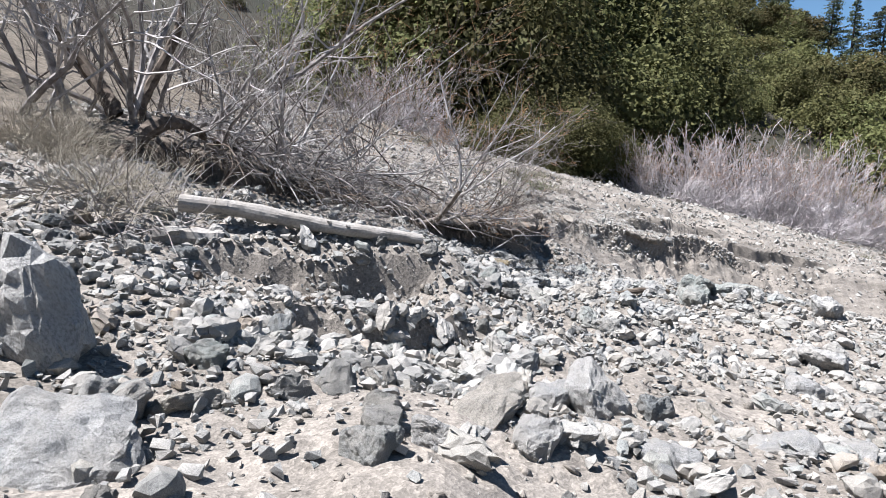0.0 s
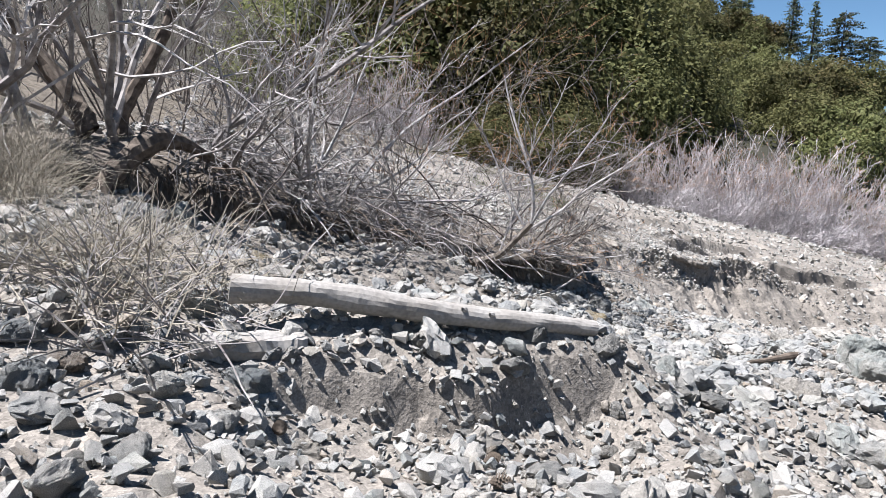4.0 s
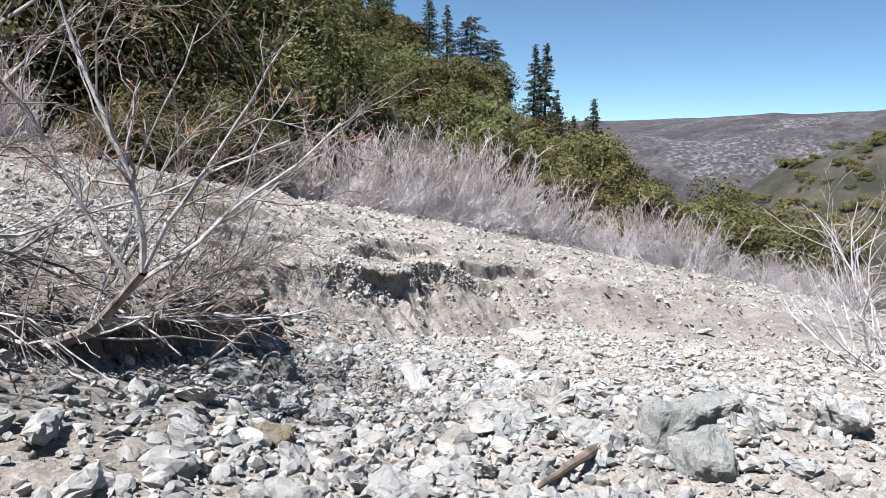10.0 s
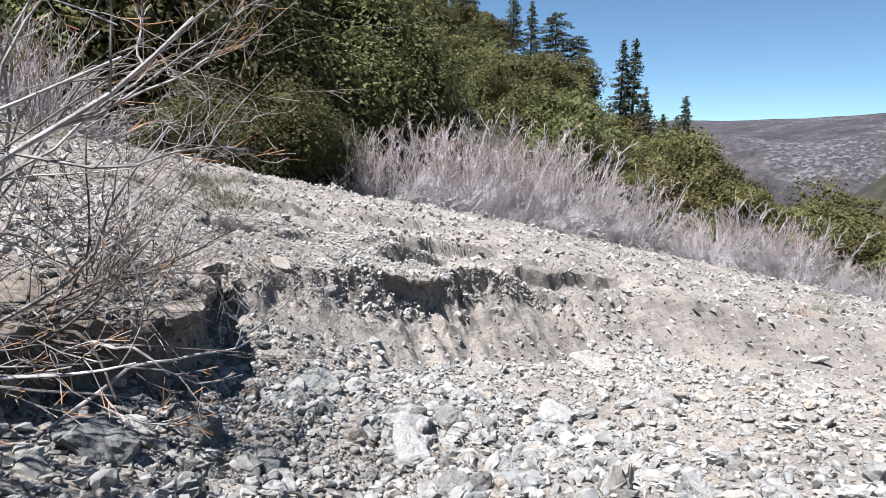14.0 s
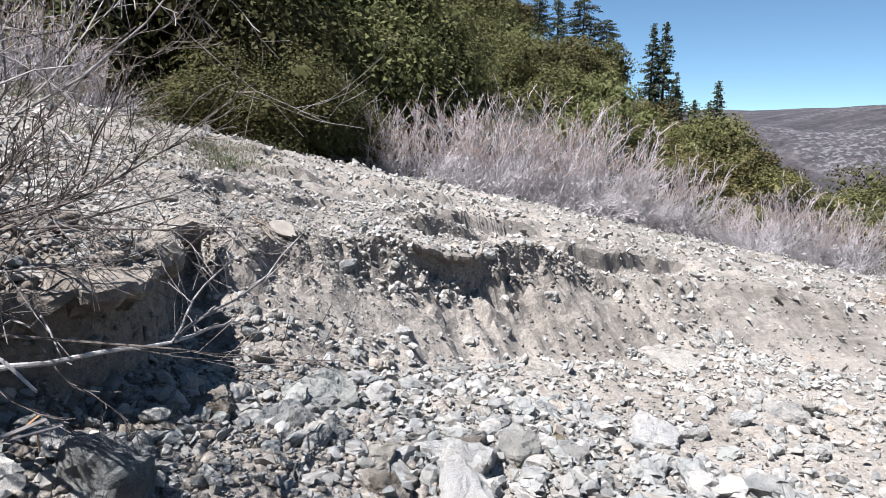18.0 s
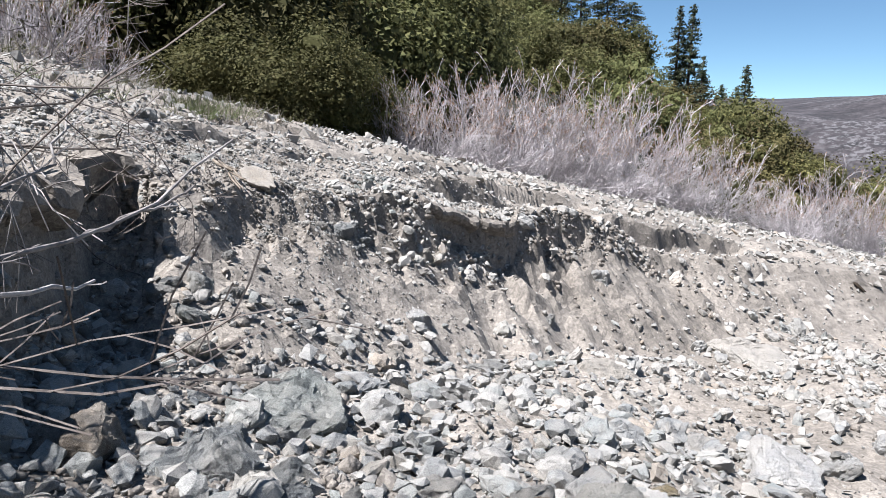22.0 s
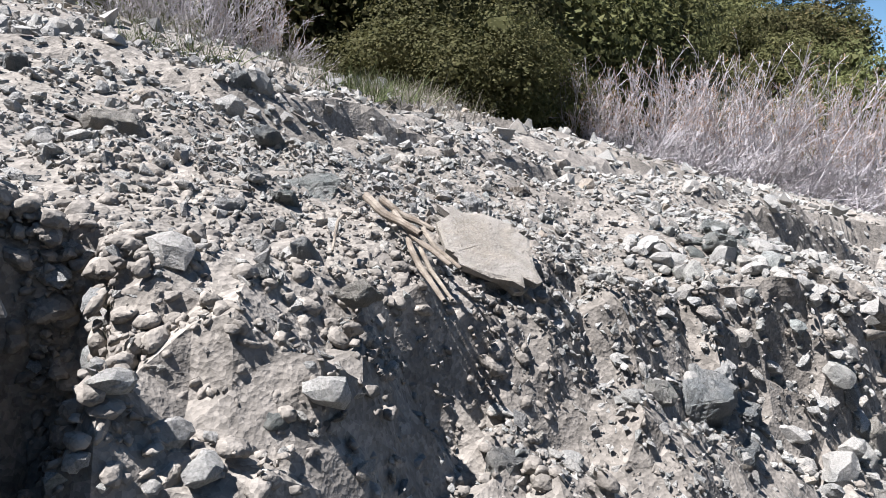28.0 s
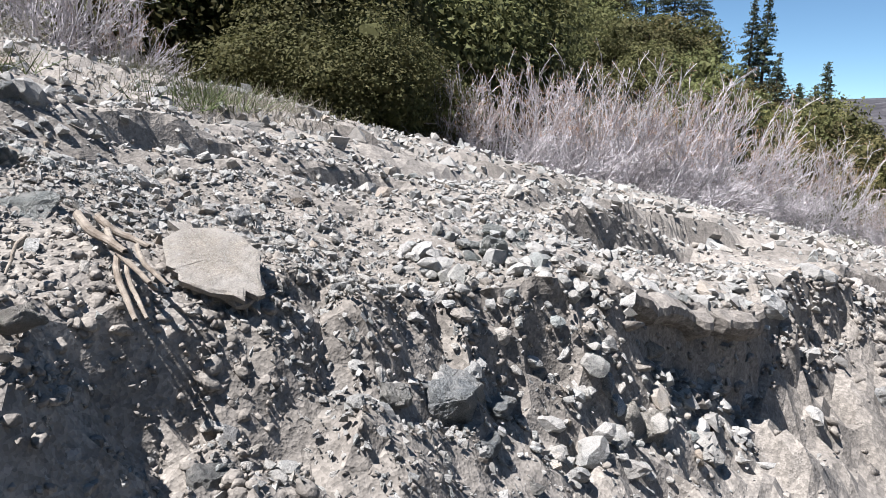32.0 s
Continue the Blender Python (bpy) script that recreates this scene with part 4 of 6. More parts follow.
def bare(x, y):
    """Where fine earth shows between the stones: 1 is bare."""
    patch = smooth(0.02, 0.2, fbm(x * 0.7 + 3, y * 0.7 + 8, 3)) * (1 + 0.5 * (1 - smooth(6, 9, y)))
    s = np.interp(x, EDGE_X, EDGE_Y) - y
    talus = 1.08 * smooth(0.1, 0.35, s) * (1 - smooth(0.95 + 0.7 * fbm(x * 1.3, y * 1.3, 2), 1.7, s)) * smooth(2.2, 3.0, x) * (1 - smooth(8, 11, x))
    brink = smooth(-0.7, -0.2, s) * (1 - smooth(0.3, 0.8, s)) * smooth(1.6, 2.2, x) * (1 - smooth(5, 7, x))
    litter = smooth(-2.2, -1.6, s) * (1 - smooth(0.1, 0.4, s)) * (1 - smooth(0.6, 1.5, x))
    talus = np.maximum(talus, 1.07 * litter)
    return np.clip(np.maximum(np.maximum(0.6 * patch, 0.9 * talus), 0.7 * brink), 0, 1)


def close_by(x, y):
    """Near 1 at the bank edge where the walk ends, whose rubble is small."""
    return np.exp(-(((x - 2.9) / 1.5) ** 2 + ((y - 16.5) / 1.1) ** 2))


def earthy(x, y):
    """Near 1 where the bank edge is packed earth with few loose stones."""
    s = np.interp(x, EDGE_X, EDGE_Y) - y
    return smooth(-0.55, -0.1, s) * (1 - smooth(0.5, 0.9, s)) * smooth(1.7, 2.1, x) * (1 - smooth(2.9, 3.4, x))


def field(seed, n, box, low, high, power, thin=1.0, keep=None):
    rng = np.random.default_rng(seed)
    x, y = rng.uniform(box[0], box[2], n), rng.uniform(box[1], box[3], n)
    u = rng.random(n)
    a, b = low**-power, high**-power
    size = (a + u * (b - a)) ** (-1 / power)
    above = y - np.interp(x, EDGE_X, EDGE_Y)
    size = size * (1 - 0.42 * smooth(-0.2, 0.6, above) * smooth(0, 2, x))
    size = size * (1 - 0.55 * close_by(x, y))
    ok = rng.random(n) > thin * bare(x, y)
    if keep is not None:
        ok &= keep(x, y)
    return x[ok], y[ok], size[ok]


def stones(name, seed, protos, spread, label, lift=0.18, mat=None):
    x, y, size = spread
    near = close_by(x, y) > 0.2
    if mat is None:
        # the stones give way to earth on the bank edge where the walk ends
        keep = np.random.default_rng(seed + 70).random(len(x)) > 0.65 * earthy(x, y)
        x, y, size, near = x[keep], y[keep], size[keep], near[keep]
    if protos is PROTO_L:
        low, high = np.where(near, 0.0, 0.125), np.where(near, 0.13, 0.19)
        grades = [(size < low, PROTO_N), ((size >= low) & (size < high), PROTO_L), (size >= high, PROTO_X)]
    else:
        rough = near & (size > 0.042) & (protos is PROTO_M)
        grades = [(~rough, protos), (rough, PROTO_L)]
    if mat is GROUND:
        size = size * np.where(near, 0.7, 1.0)
    v, f = join([scatter(seed + k, x[sel], y[sel], size[sel], kind, lift) for k, (sel, kind) in enumerate(grades) if sel.any()])
    ob = part_of(name, mesh_from(name, v, f, 3), mat or STONE, ground)
    if mat is GROUND:
        ob.data.shade_smooth()
    return tagged(ob, label, kind="stuff")


NEAR = (-6.5, 1.5, 10.5, 20.0)
stones("gravel", 1, PROTO_S, field(11, 28000, NEAR, 0.02, 0.06, 1.4, 0.97), "loose angular pale grey gravel over the slope", 0.28)
stones("rubble", 2, PROTO_M, field(12, 19000, NEAR, 0.045, 0.11, 1.5, 1.0), "angular grey and tan broken stones", 0.3)
stones("broken_rock", 9, PROTO_L, field(19, 5000, NEAR, 0.085, 0.26, 2.0, 0.97), "chipped dusty grey and tan rocks", 0.16)
stones("earth_clods", 10, PROTO_M, field(20, 9000, NEAR, 0.035, 0.14, 1.6, 0.0, lambda x, y: bare(x, y) > 0.3), "crumbled clods of pale earth", 0.02, GROUND)


def scarp_field(seed, n):
    rng = np.random.default_rng(seed)
    x = rng.uniform(0.6, 8.5, n)
    y = np.interp(x, EDGE_X, EDGE_Y) - rng.uniform(-0.12, 0.3, n)
    return x, y, (0.025**-1.5 + rng.random(n) * (0.13**-1.5 - 0.025**-1.5)) ** (-1 / 1.5) * (1 - 0.5 * close_by(x, y))


stones("bank_stones", 5, PROTO_M, scarp_field(15, 700), "angular stones and clods stuck in the eroded bank", 0.05)
def lip_field(seed, n, high):
    rng = np.random.default_rng(seed)
    u = rng.uniform(0, 5, n)
    x = np.interp(u, range(6), [-0.4, 0.6, 1.6, 1.88, 2.02, 2.15]) + rng.normal(0.12, 0.2, n)
    y = np.interp(u, range(6), [11.95, 12.9, 13.85, 14.5, 15.6, 16.2]) + rng.normal(0, 0.15, n)
    return x, y, (0.03**-1.5 + rng.random(n) * (high**-1.5 - 0.03**-1.5)) ** (-1 / 1.5) * (1 - 0.6 * close_by(x, y))


stones("lip_clods", 21, PROTO_M, lip_field(31, 1500, 0.16), "crumbling earth clods in the gully head", 0.0, GROUND)
stones("lip_stones", 22, PROTO_M, lip_field(32, 700, 0.16), "grey stones stuck in the gully head", 0.0)
def ledge_field(seed, n):
    rng = np.random.default_rng(seed)
    x, y = rng.uniform(-1.5, 0.6, n), rng.normal(4.45, 0.28, n)
    y = y + 0.4 * (x + 0.45)
    return x, y, (0.06**-1.5 + rng.random(n) * (0.24**-1.5 - 0.06**-1.5)) ** (-1 / 1.5)


stones("ledge_rocks", 23, PROTO_L, ledge_field(33, 420), "rough grey rocks spilling from a low ledge", 0.15)
def face_field(seed, n):
    rng = np.random.default_rng(seed)
    x = rng.uniform(2.3, 5.6, n)
    y = np.interp(x, EDGE_X, EDGE_Y) - rng.uniform(0.06, 0.5, n)
    return x, y, (0.03**-1.6 + rng.random(n) * (0.15**-1.6 - 0.03**-1.6)) ** (-1 / 1.6) * (1 - 0.55 * close_by(x, y))


stones("face_rocks", 24, PROTO_L, face_field(34, 480), "pale stones lodged in the bank face", 0.3)
stones("bank_clods", 8, PROTO_M, scarp_field(18, 2600), "crumbling clods of earth on the eroded bank", 0.0, GROUND)


def corridor_field(seed, n):
    rng = np.random.default_rng(seed)
    u = rng.uniform(0, 7, n)
    x = np.interp(u, range(8), LINE_X) + rng.normal(0.6, 1.7, n)
    y = np.interp(u, range(8), LINE_Y) + rng.normal(0.7, 1.1, n)
    size = (0.032**-1.7 + rng.random(n) * (0.12**-1.7 - 0.032**-1.7)) ** (-1 / 1.7)
    s = np.interp(x, EDGE_X, EDGE_Y) - y
    ok = (s > 0.9) & (rng.random(n) > 0.55 * bare(x, y))
    return x[ok], y[ok], size[ok]


LINE_X, LINE_Y = [-1.2, -1.4, -0.6, 0.8, 1.8, 2.6, 3.2, 3.2], [2.6, 4.4, 6.0, 7.4, 9.2, 11.0, 13.0, 15.4]
stones("path_rubble", 6, PROTO_M, corridor_field(16, 12000), "packed angular grey stones along the gully floor", 0.32, SLATY)
stones("brink_gravel", 7, PROTO_M, field(17, 11000, (0.5, 15.4, 7.0, 20.5), 0.035, 0.16, 1.7, 0.5, lambda x, y: y > np.interp(x, EDGE_X, EDGE_Y) - 0.1), "small angular stones scattered above the bank edge", 0.3)
on_fan = lambda x, y: (np.hypot(x - 2, y - 10) < 1.5 + np.interp(np.degrees(np.arctan2(x - 2, y - 10)), CREST_AZ, CREST_R)) & ~((x > -6.5) & (x < 10.5) & (y < 20.0)) & (y > 9 - 0.5 * x)
def fan_field(seed, n):
    rng = np.random.default_rng(seed)
    a, r = np.radians(rng.uniform(-40, 78, n)), rng.uniform(7, 46, n)
    x, y = 2 + r * np.sin(a), 10 + r * np.cos(a)
    size = (0.05**-2.0 + rng.random(n) * (0.3**-2.0 - 0.05**-2.0)) ** -0.5 * (0.7 + 0.02 * r)
    ok = on_fan(x, y) & (rng.random(n) > 0.5 * bare(x, y))
    return x[ok], y[ok], size[ok]


def grit_field(seed, n, low, high):
    rng = np.random.default_rng(seed)
    u = rng.uniform(0, 7, n)
    x = np.interp(u, range(8), LINE_X) + rng.normal(0.5, 1.3, n)
    y = np.interp(u, range(8), LINE_Y) + rng.normal(1.0, 0.9, n)
    return x, y, (low**-1.6 + rng.random(n) * (high**-1.6 - low**-1.6)) ** (-1 / 1.6)


def edge_grit(seed, n):
    rng = np.random.default_rng(seed)
    x, y = rng.normal(2.9, 0.8, n), rng.normal(16.9, 0.6, n)
    return x, y, (0.009**-1.5 + rng.random(n) * (0.05**-1.5 - 0.009**-1.5)) ** (-1 / 1.5)


def gully_field(seed, n):
    rng = np.random.default_rng(seed)
    u = rng.uniform(0, 7, n)
    x = np.interp(u, range(8), LINE_X) + rng.normal(0.5, 1.6, n)
    y = np.interp(u, range(8), LINE_Y) + rng.normal(1.2, 1.0, n)
    ok = (np.interp(x, EDGE_X, EDGE_Y) - y > 1.6) & (y < 15) & (y > 6.6) & ((y < 11.9) | (x > 3.3))
    size = (0.1**-1.7 + rng.random(n) * (0.3**-1.7 - 0.1**-1.7)) ** (-1 / 1.7)
    return x[ok], y[ok], size[ok]


def head_field(seed, n, high):
    rng = np.random.default_rng(seed)
    x, y = rng.uniform(1.2, 3.3, n), rng.uniform(11.9, 14.9, n)
    return x, y, (0.025**-1.6 + rng.random(n) * (high**-1.6 - 0.025**-1.6)) ** (-1 / 1.6)


stones("head_clods", 45, PROTO_M, head_field(55, 2600, 0.13), "brown earth clods in the shaded gully corner", 0.1, GROUND)
stones("head_rubble", 46, PROTO_L, head_field(56, 900, 0.17), "grey rubble in the shaded gully corner", 0.15, SLATY)
stones("gully_rocks", 44, PROTO_L, gully_field(54, 1300), "broken grey slabs and blocks along the gully", 0.18, SLATY)
def crust_field(seed, n):
    rng = np.random.default_rng(seed)
    x = rng.uniform(1.9, 3.3, n)
    y = np.interp(x, EDGE_X, EDGE_Y) - rng.uniform(-0.4, 0.5, n)
    return x, y, (0.02**-1.6 + rng.random(n) * (0.075**-1.6 - 0.02**-1.6)) ** (-1 / 1.6)


def wall_field(seed, n):
    rng = np.random.default_rng(seed)
    return rng.uniform(2.0, 2.4, n), rng.normal(16.19, 0.05, n), (0.02**-1.6 + rng.random(n) * (0.11**-1.6 - 0.02**-1.6)) ** (-1 / 1.6)


stones("crust_clods", 47, PROTO_M, crust_field(57, 2600), "lumps of packed pale earth at the bank edge", -0.1, GROUND)
stones("wall_clods", 48, PROTO_M, wall_field(58, 700), "lumps of earth in the shaded cut of the bank", 0.0, GROUND)
stones("wall_stones", 49, PROTO_M, wall_field(59, 90), "grey stones stuck in the shaded cut of the bank", 0.0, SLATY)
stones("grit", 41, PROTO_S, grit_field(51, 20000, 0.014, 0.04), "small pale chips between the stones", 0.15)
stones("brink_grit", 42, PROTO_S, edge_grit(52, 13000), "crumbled chips at the bank edge", 0.15)
stones("grit_clods", 43, PROTO_S, edge_grit(53, 7000), "small crumbs of earth at the bank edge", 0.05, GROUND)
stones("far_rubble", 3, PROTO_F, fan_field(13, 42000), "pale grey rubble on the upper fan", 0.22)

# the stones that the path passes nearest, each its own piece of the ground
PIECES = [mesh_from("stone", *chip(500 + n, 3, 13, f, 0.17), 3) for n, f in enumerate((0.55, 0.65, 0.75, 0.85, 0.6, 0.7, 0.8, 0.5, 0.9, 0.65, 0.72, 0.58))]
rng = np.random.default_rng(44)
for n in range(300):
    u = rng.uniform(0, 7)
    x = float(np.interp(u, range(8), LINE_X)) + rng.normal(0.5, 1.3)
    y = float(np.interp(u, range(8), LINE_Y)) + rng.normal(0.6, 1.0)
    size = float((0.08**-1.8 + rng.random() * (0.24**-1.8 - 0.08**-1.8)) ** (-1 / 1.8) * (1 - 0.5 * close_by(x, y)))
    ob = part_of("stone", PIECES[n % 12], ROCK, ground)
    turn = pose(0, 0, 0, rng.normal(0, 20), rng.normal(0, 20), rng.uniform(0, 360))
    ob.matrix_world = Matrix.Translation((x, y, float(height(x, y)) + 0.08 * size)) @ turn @ Matrix.Diagonal((size, size, size * rng.uniform(0.8, 1.2), 1))

# ---- plants ----
def tubes(lines, radii, sides=3):
    """Tubes along polylines (n, p, 3) with radii (n, p): verts, quads."""
    n, p, _ = lines.shape
    way = lines[:, -1] - lines[:, 0]
    way /= np.linalg.norm(way, axis=1)[:, None] + 1e-9
    ref = np.where(np.abs(way[:, 2:]) > 0.8, [[1.0, 0, 0]], [[0, 0, 1.0]])
    u = np.cross(way, ref)
    u /= np.linalg.norm(u, axis=1)[:, None] + 1e-9
    w = np.cross(way, u)
    a = np.arange(sides) * 2 * math.pi / sides
    ring = np.cos(a)[None, :, None] * u[:, None] + np.sin(a)[None, :, None] * w[:, None]
    v = lines[:, :, None] + radii[:, :, None, None] * ring[:, None]
    base = (np.arange(n)[:, None, None] * p + np.arange(p - 1)[None, :, None]) * sides
    k, k2 = np.arange(sides)[None, None], (np.arange(sides)[None, None] + 1) % sides
    f = np.stack([base + k, base + k2, base + sides + k2, base + sides + k], -1)
    return v.reshape(-1, 3), f.reshape(-1, 4)


def sprout(rng, lines, radii, count, points, length, spread, lift=0.0, low=0.25, thin=0.55, wander=0.12):
    """Side shoots: count on each of the parents."""
    n, p, _ = lines.shape
    par = np.repeat(np.arange(n), count)
    f = rng.uniform(low, 0.97, len(par)) * (p - 1)
    i = np.minimum(f.astype(int), p - 2)
    u = (f - i)[:, None]
    start = lines[par, i] * (1 - u) + lines[par, i + 1] * u
    rad = radii[par, i] * (1 - u[:, 0]) + radii[par, i + 1] * u[:, 0]
    step = lines[par, i + 1] - lines[par, i]
    size = np.linalg.norm(lines[par, -1] - lines[par, 0], axis=1)
    way = step / (np.linalg.norm(step, axis=1)[:, None] + 1e-9) + rng.normal(0, spread, (len(par), 3))
    way[:, 2] += lift
    way /= np.linalg.norm(way, axis=1)[:, None]
    total = size * length * rng.uniform(0.5, 1.2, len(par)) * (1.15 - 0.5 * f / (p - 1))
    out = np.zeros((len(par), points, 3))
    out[:, 0] = start
    for q in range(1, points):
        way = way + rng.normal(0, wander, way.shape) + [0, 0, 0.35 * lift / points]
        way /= np.linalg.norm(way, axis=1)[:, None]
        out[:, q] = out[:, q - 1] + way * (total / (points - 1))[:, None]
    taper = np.linspace(1, 0.35, points)
    return out, (rad * thin)[:, None] * taper


def stems_from(rng, count, length, radius, lean, points=8, bend=0.06, base=0.25, lift=0.05, toward=None, dome=0.0, vary=(0.65, 1.1)):
    """Main stems from one root: lean is the range of angles from upright, in degrees."""
    az = rng.uniform(0, 2 * math.pi, count)
    if toward is not None:
        az = rng.normal(math.atan2(toward[1], toward[0]), toward[2], count)
    tilt = np.radians(lean[0] + (lean[1] - lean[0]) * rng.random(count) ** (0.72 if dome else 1.0))
    way = np.stack([np.sin(tilt) * np.cos(az), np.sin(tilt) * np.sin(az), np.cos(tilt)], 1)
    out = np.zeros((count, points, 3))
    out[:, 0, :2] = rng.normal(0, base, (count, 2))
    out[:, 0, 2] = -0.12
    total = length * rng.uniform(*vary, count) * (1 - dome * tilt)
    for q in range(1, points):
        way = way + rng.normal(0, bend, way.shape) + [0, 0, lift]
        way /= np.linalg.norm(way, axis=1)[:, None]
        out[:, q] = out[:, q - 1] + way * (total / (points - 1))[:, None]
    rad = radius * rng.uniform(0.5, 1.15, count)[:, None] * np.linspace(1, 0.28, points)
    return out, rad


def shrub_meshes(seed, count, length, radius, lean, kids, sides=3, tip_from=0.62, wide=0.5, least=0.0018, crook=0.12, reach=(0.6, 0.55, 0.6), low=0.25, **how):
    """Stems (a mesh each), twigs, and fine tips of a bare shrub."""
    rng = np.random.default_rng(seed)
    s, r = stems_from(rng, count, length, radius, lean, **how)
    a, ra = sprout(rng, s, r, kids[0], 7, reach[0], wide, 0.1, wander=crook, thin=0.62, low=low)
    b, rb = sprout(rng, a, ra, kids[1], 4, reach[1], wide, 0.1, wander=crook)
    ra, rb = np.maximum(ra, least * 1.6), np.maximum(rb, least)
    twigs = join([tubes(a, ra, sides), tubes(b, rb, 3)])
    fine = None
    if kids[2]:
        c, rc = sprout(rng, b, rb, kids[2], 3, reach[2], 0.45, 0.1)
        rc = np.maximum(rc, least)
        out = c[:, -1, 2] > np.quantile(c[:, -1, 2], tip_from)
        twigs = join([twigs, tubes(c[~out], rc[~out], 3)])
        fine = tubes(c[out], rc[out], 3)
    return [tubes(s[n:n + 1], r[n:n + 1], 6) for n in range(count)], twigs, fine


def bare_shrub(seed, at, label, count, length, radius, lean, kids, mats, turn=0.0, group="", **how):
    ob = thing("bare_shrub", at, label, "shrub", group, turn=turn)
    stems, twigs, fine = shrub_meshes(seed, count, length, radius, lean, kids, **how)
    for s in stems:
        part_of("stem", mesh_from("stem", *s, 4), mats[2] if len(mats) > 2 else mats[0], ob)
    part_of("twig_mass", mesh_from("twig_mass", *twigs, 4), mats[0], ob)["kind"] = "stuff"
    if fine:
        part_of("tip_growth", mesh_from("tip_growth", *fine, 4), mats[1], ob, "fine twig tips at the top")["kind"] = "stuff"
    return ob


def place(x, y, dz=0.0):
    return (x, y, float(height(x, y)) + dz)


# thicket of pale willows behind the crest
def willow_kind(seed, count, length):
    return bare_shrub(seed, (0, 0, -500), "tall pale leafless willow with reddish tips behind the scree crest", count, length, 0.022, (3, 82), (8, 4, 2),
                      (WILLOW_FAR, WILLOW_TIP), group="willow thicket", base=0.8, lift=0.0, bend=0.035, wide=0.42, least=0.0052, dome=0.27, tip_from=0.6, crook=0.1, reach=(0.3, 0.42, 0.45), low=0.2, vary=(0.86, 0.96))


WILLOWS = [willow_kind(31, 78, 4.9), willow_kind(32, 72, 4.7)]
WILLOW_AT = [(2 + r * math.sin(radians(az)), 10 + r * math.cos(radians(az)), s) for az, r, s in (
    (16.5, 35, 0.95), (19.5, 36, 1.25), (24, 37, 1.3), (27.5, 38, 1.25), (31, 39, 1.25), (34.5, 40, 1.2), (38, 41, 1.15), (41, 42, 0.95),
    (45, 43, 0.65), (48.5, 44, 0.9), (51.5, 45, 0.95), (54, 45, 0.85), (57, 46, 0.6), (60, 45, 0.55), (63, 45, 0.55), (66, 44, 0.6), (61.5, 42, 0.4), (47, 41, 0.55), (25.5, 43, 1.4), (33, 45, 1.4), (-5, 30, 0.75), (-9, 29, 0.85), (-13, 30, 0.85))]
rng = np.random.default_rng(5)
for n, (wx, wy, size) in enumerate(WILLOW_AT):
    m = pose(*place(wx, wy, -0.1), 0, 0, rng.uniform(0, 360)) @ Matrix.Diagonal((size, size, size, 1))
    if n < 2:
        WILLOWS[n].matrix_world = m
    else:
        copy_thing(WILLOWS[n % 2], m)


# leafy crowns: many small leaf clumps with an uneven outline
def leaves(rng, centres, size, spread):
    """Three-cornered leaf clumps at the given centres."""
    n = len(centres)
    a = rng.normal(size=(n, 3, 3))
    a /= np.linalg.norm(a, axis=2)[..., None]
    v = centres[:, None] + a * (size * rng.uniform(0.5, 1.3, n))[:, None, None] * spread
    return v.reshape(-1, 3), np.arange(3 * n).reshape(-1, 3)


CORES = [hull(900 + n, 16, 1.0, 0.0) for n in range(6)]


def crown(seed, lumps, per, leaf, wide=1.0, tall=0.8):
    """A bushy crown about 2 wide on z = 0: lumps of twigs clothed in leaf clumps."""
    rng = np.random.default_rng(seed)
    pieces, cores = [], []
    for k in range(lumps):
        az, rr = rng.uniform(0, 2 * math.pi), math.sqrt(rng.random()) * 0.75
        top = tall * (1.1 - 0.8 * rr * rr) * rng.uniform(0.8, 1.15)
        c = np.array([rr * math.cos(az) * wide, rr * math.sin(az) * wide, rng.uniform(0.3, 0.95) * top])
        big = rng.uniform(0.16, 0.34) * np.array([1.1, 1.1, 0.8])
        cv, cf = CORES[k % 6]
        cores.append((cv * 0.62 * big + c, cf))
        p = rng.normal(size=(per, 3))
        p[:, 2] += 0.35
        p /= np.linalg.norm(p, axis=1)[:, None]
        at = c + p * big * rng.uniform(0.6, 1.15, (per, 1))
        face = p + rng.normal(0, 0.6, (per, 3)) + [0, 0, 0.6]
        u = np.cross(face, rng.normal(size=(per, 3)))
        u /= np.linalg.norm(u, axis=1)[:, None] + 1e-9
        w = np.cross(face / np.linalg.norm(face, axis=1)[:, None], u)
        s = (leaf * rng.uniform(0.5, 1.3, per))[:, None]
        tri = np.stack([at + u * s, at - 0.6 * u * s + 0.8 * w * s, at - 0.5 * u * s - 0.8 * w * s], 1)
        pieces.append((tri.reshape(-1, 3), np.arange(3 * per).reshape(-1, 3)))
    return join(pieces), join(cores)


def leafy_shrub(seed, lumps, per, leaf, mat, label, tall=0.8):
    ob = thing("evergreen_shrub", (0, 0, -500), label, "shrub", "hillside brush")
    crown_leaves, inner = crown(seed, lumps, per, leaf, tall=tall)
    part_of("crown", mesh_from("crown", *crown_leaves, 3), mat, ob)
    part_of("inner_twig_mass", mesh_from("inner_twig_mass", *inner, 3), mat, ob)["kind"] = "stuff"
    r = np.random.default_rng(seed)
    s, rad = stems_from(r, 5, 0.8, 0.03, (5, 40), 5, 0.08, 0.06)
    part_of("trunk", mesh_from("trunk", *tubes(s, rad, 5), 4), BARK, ob)
    return ob


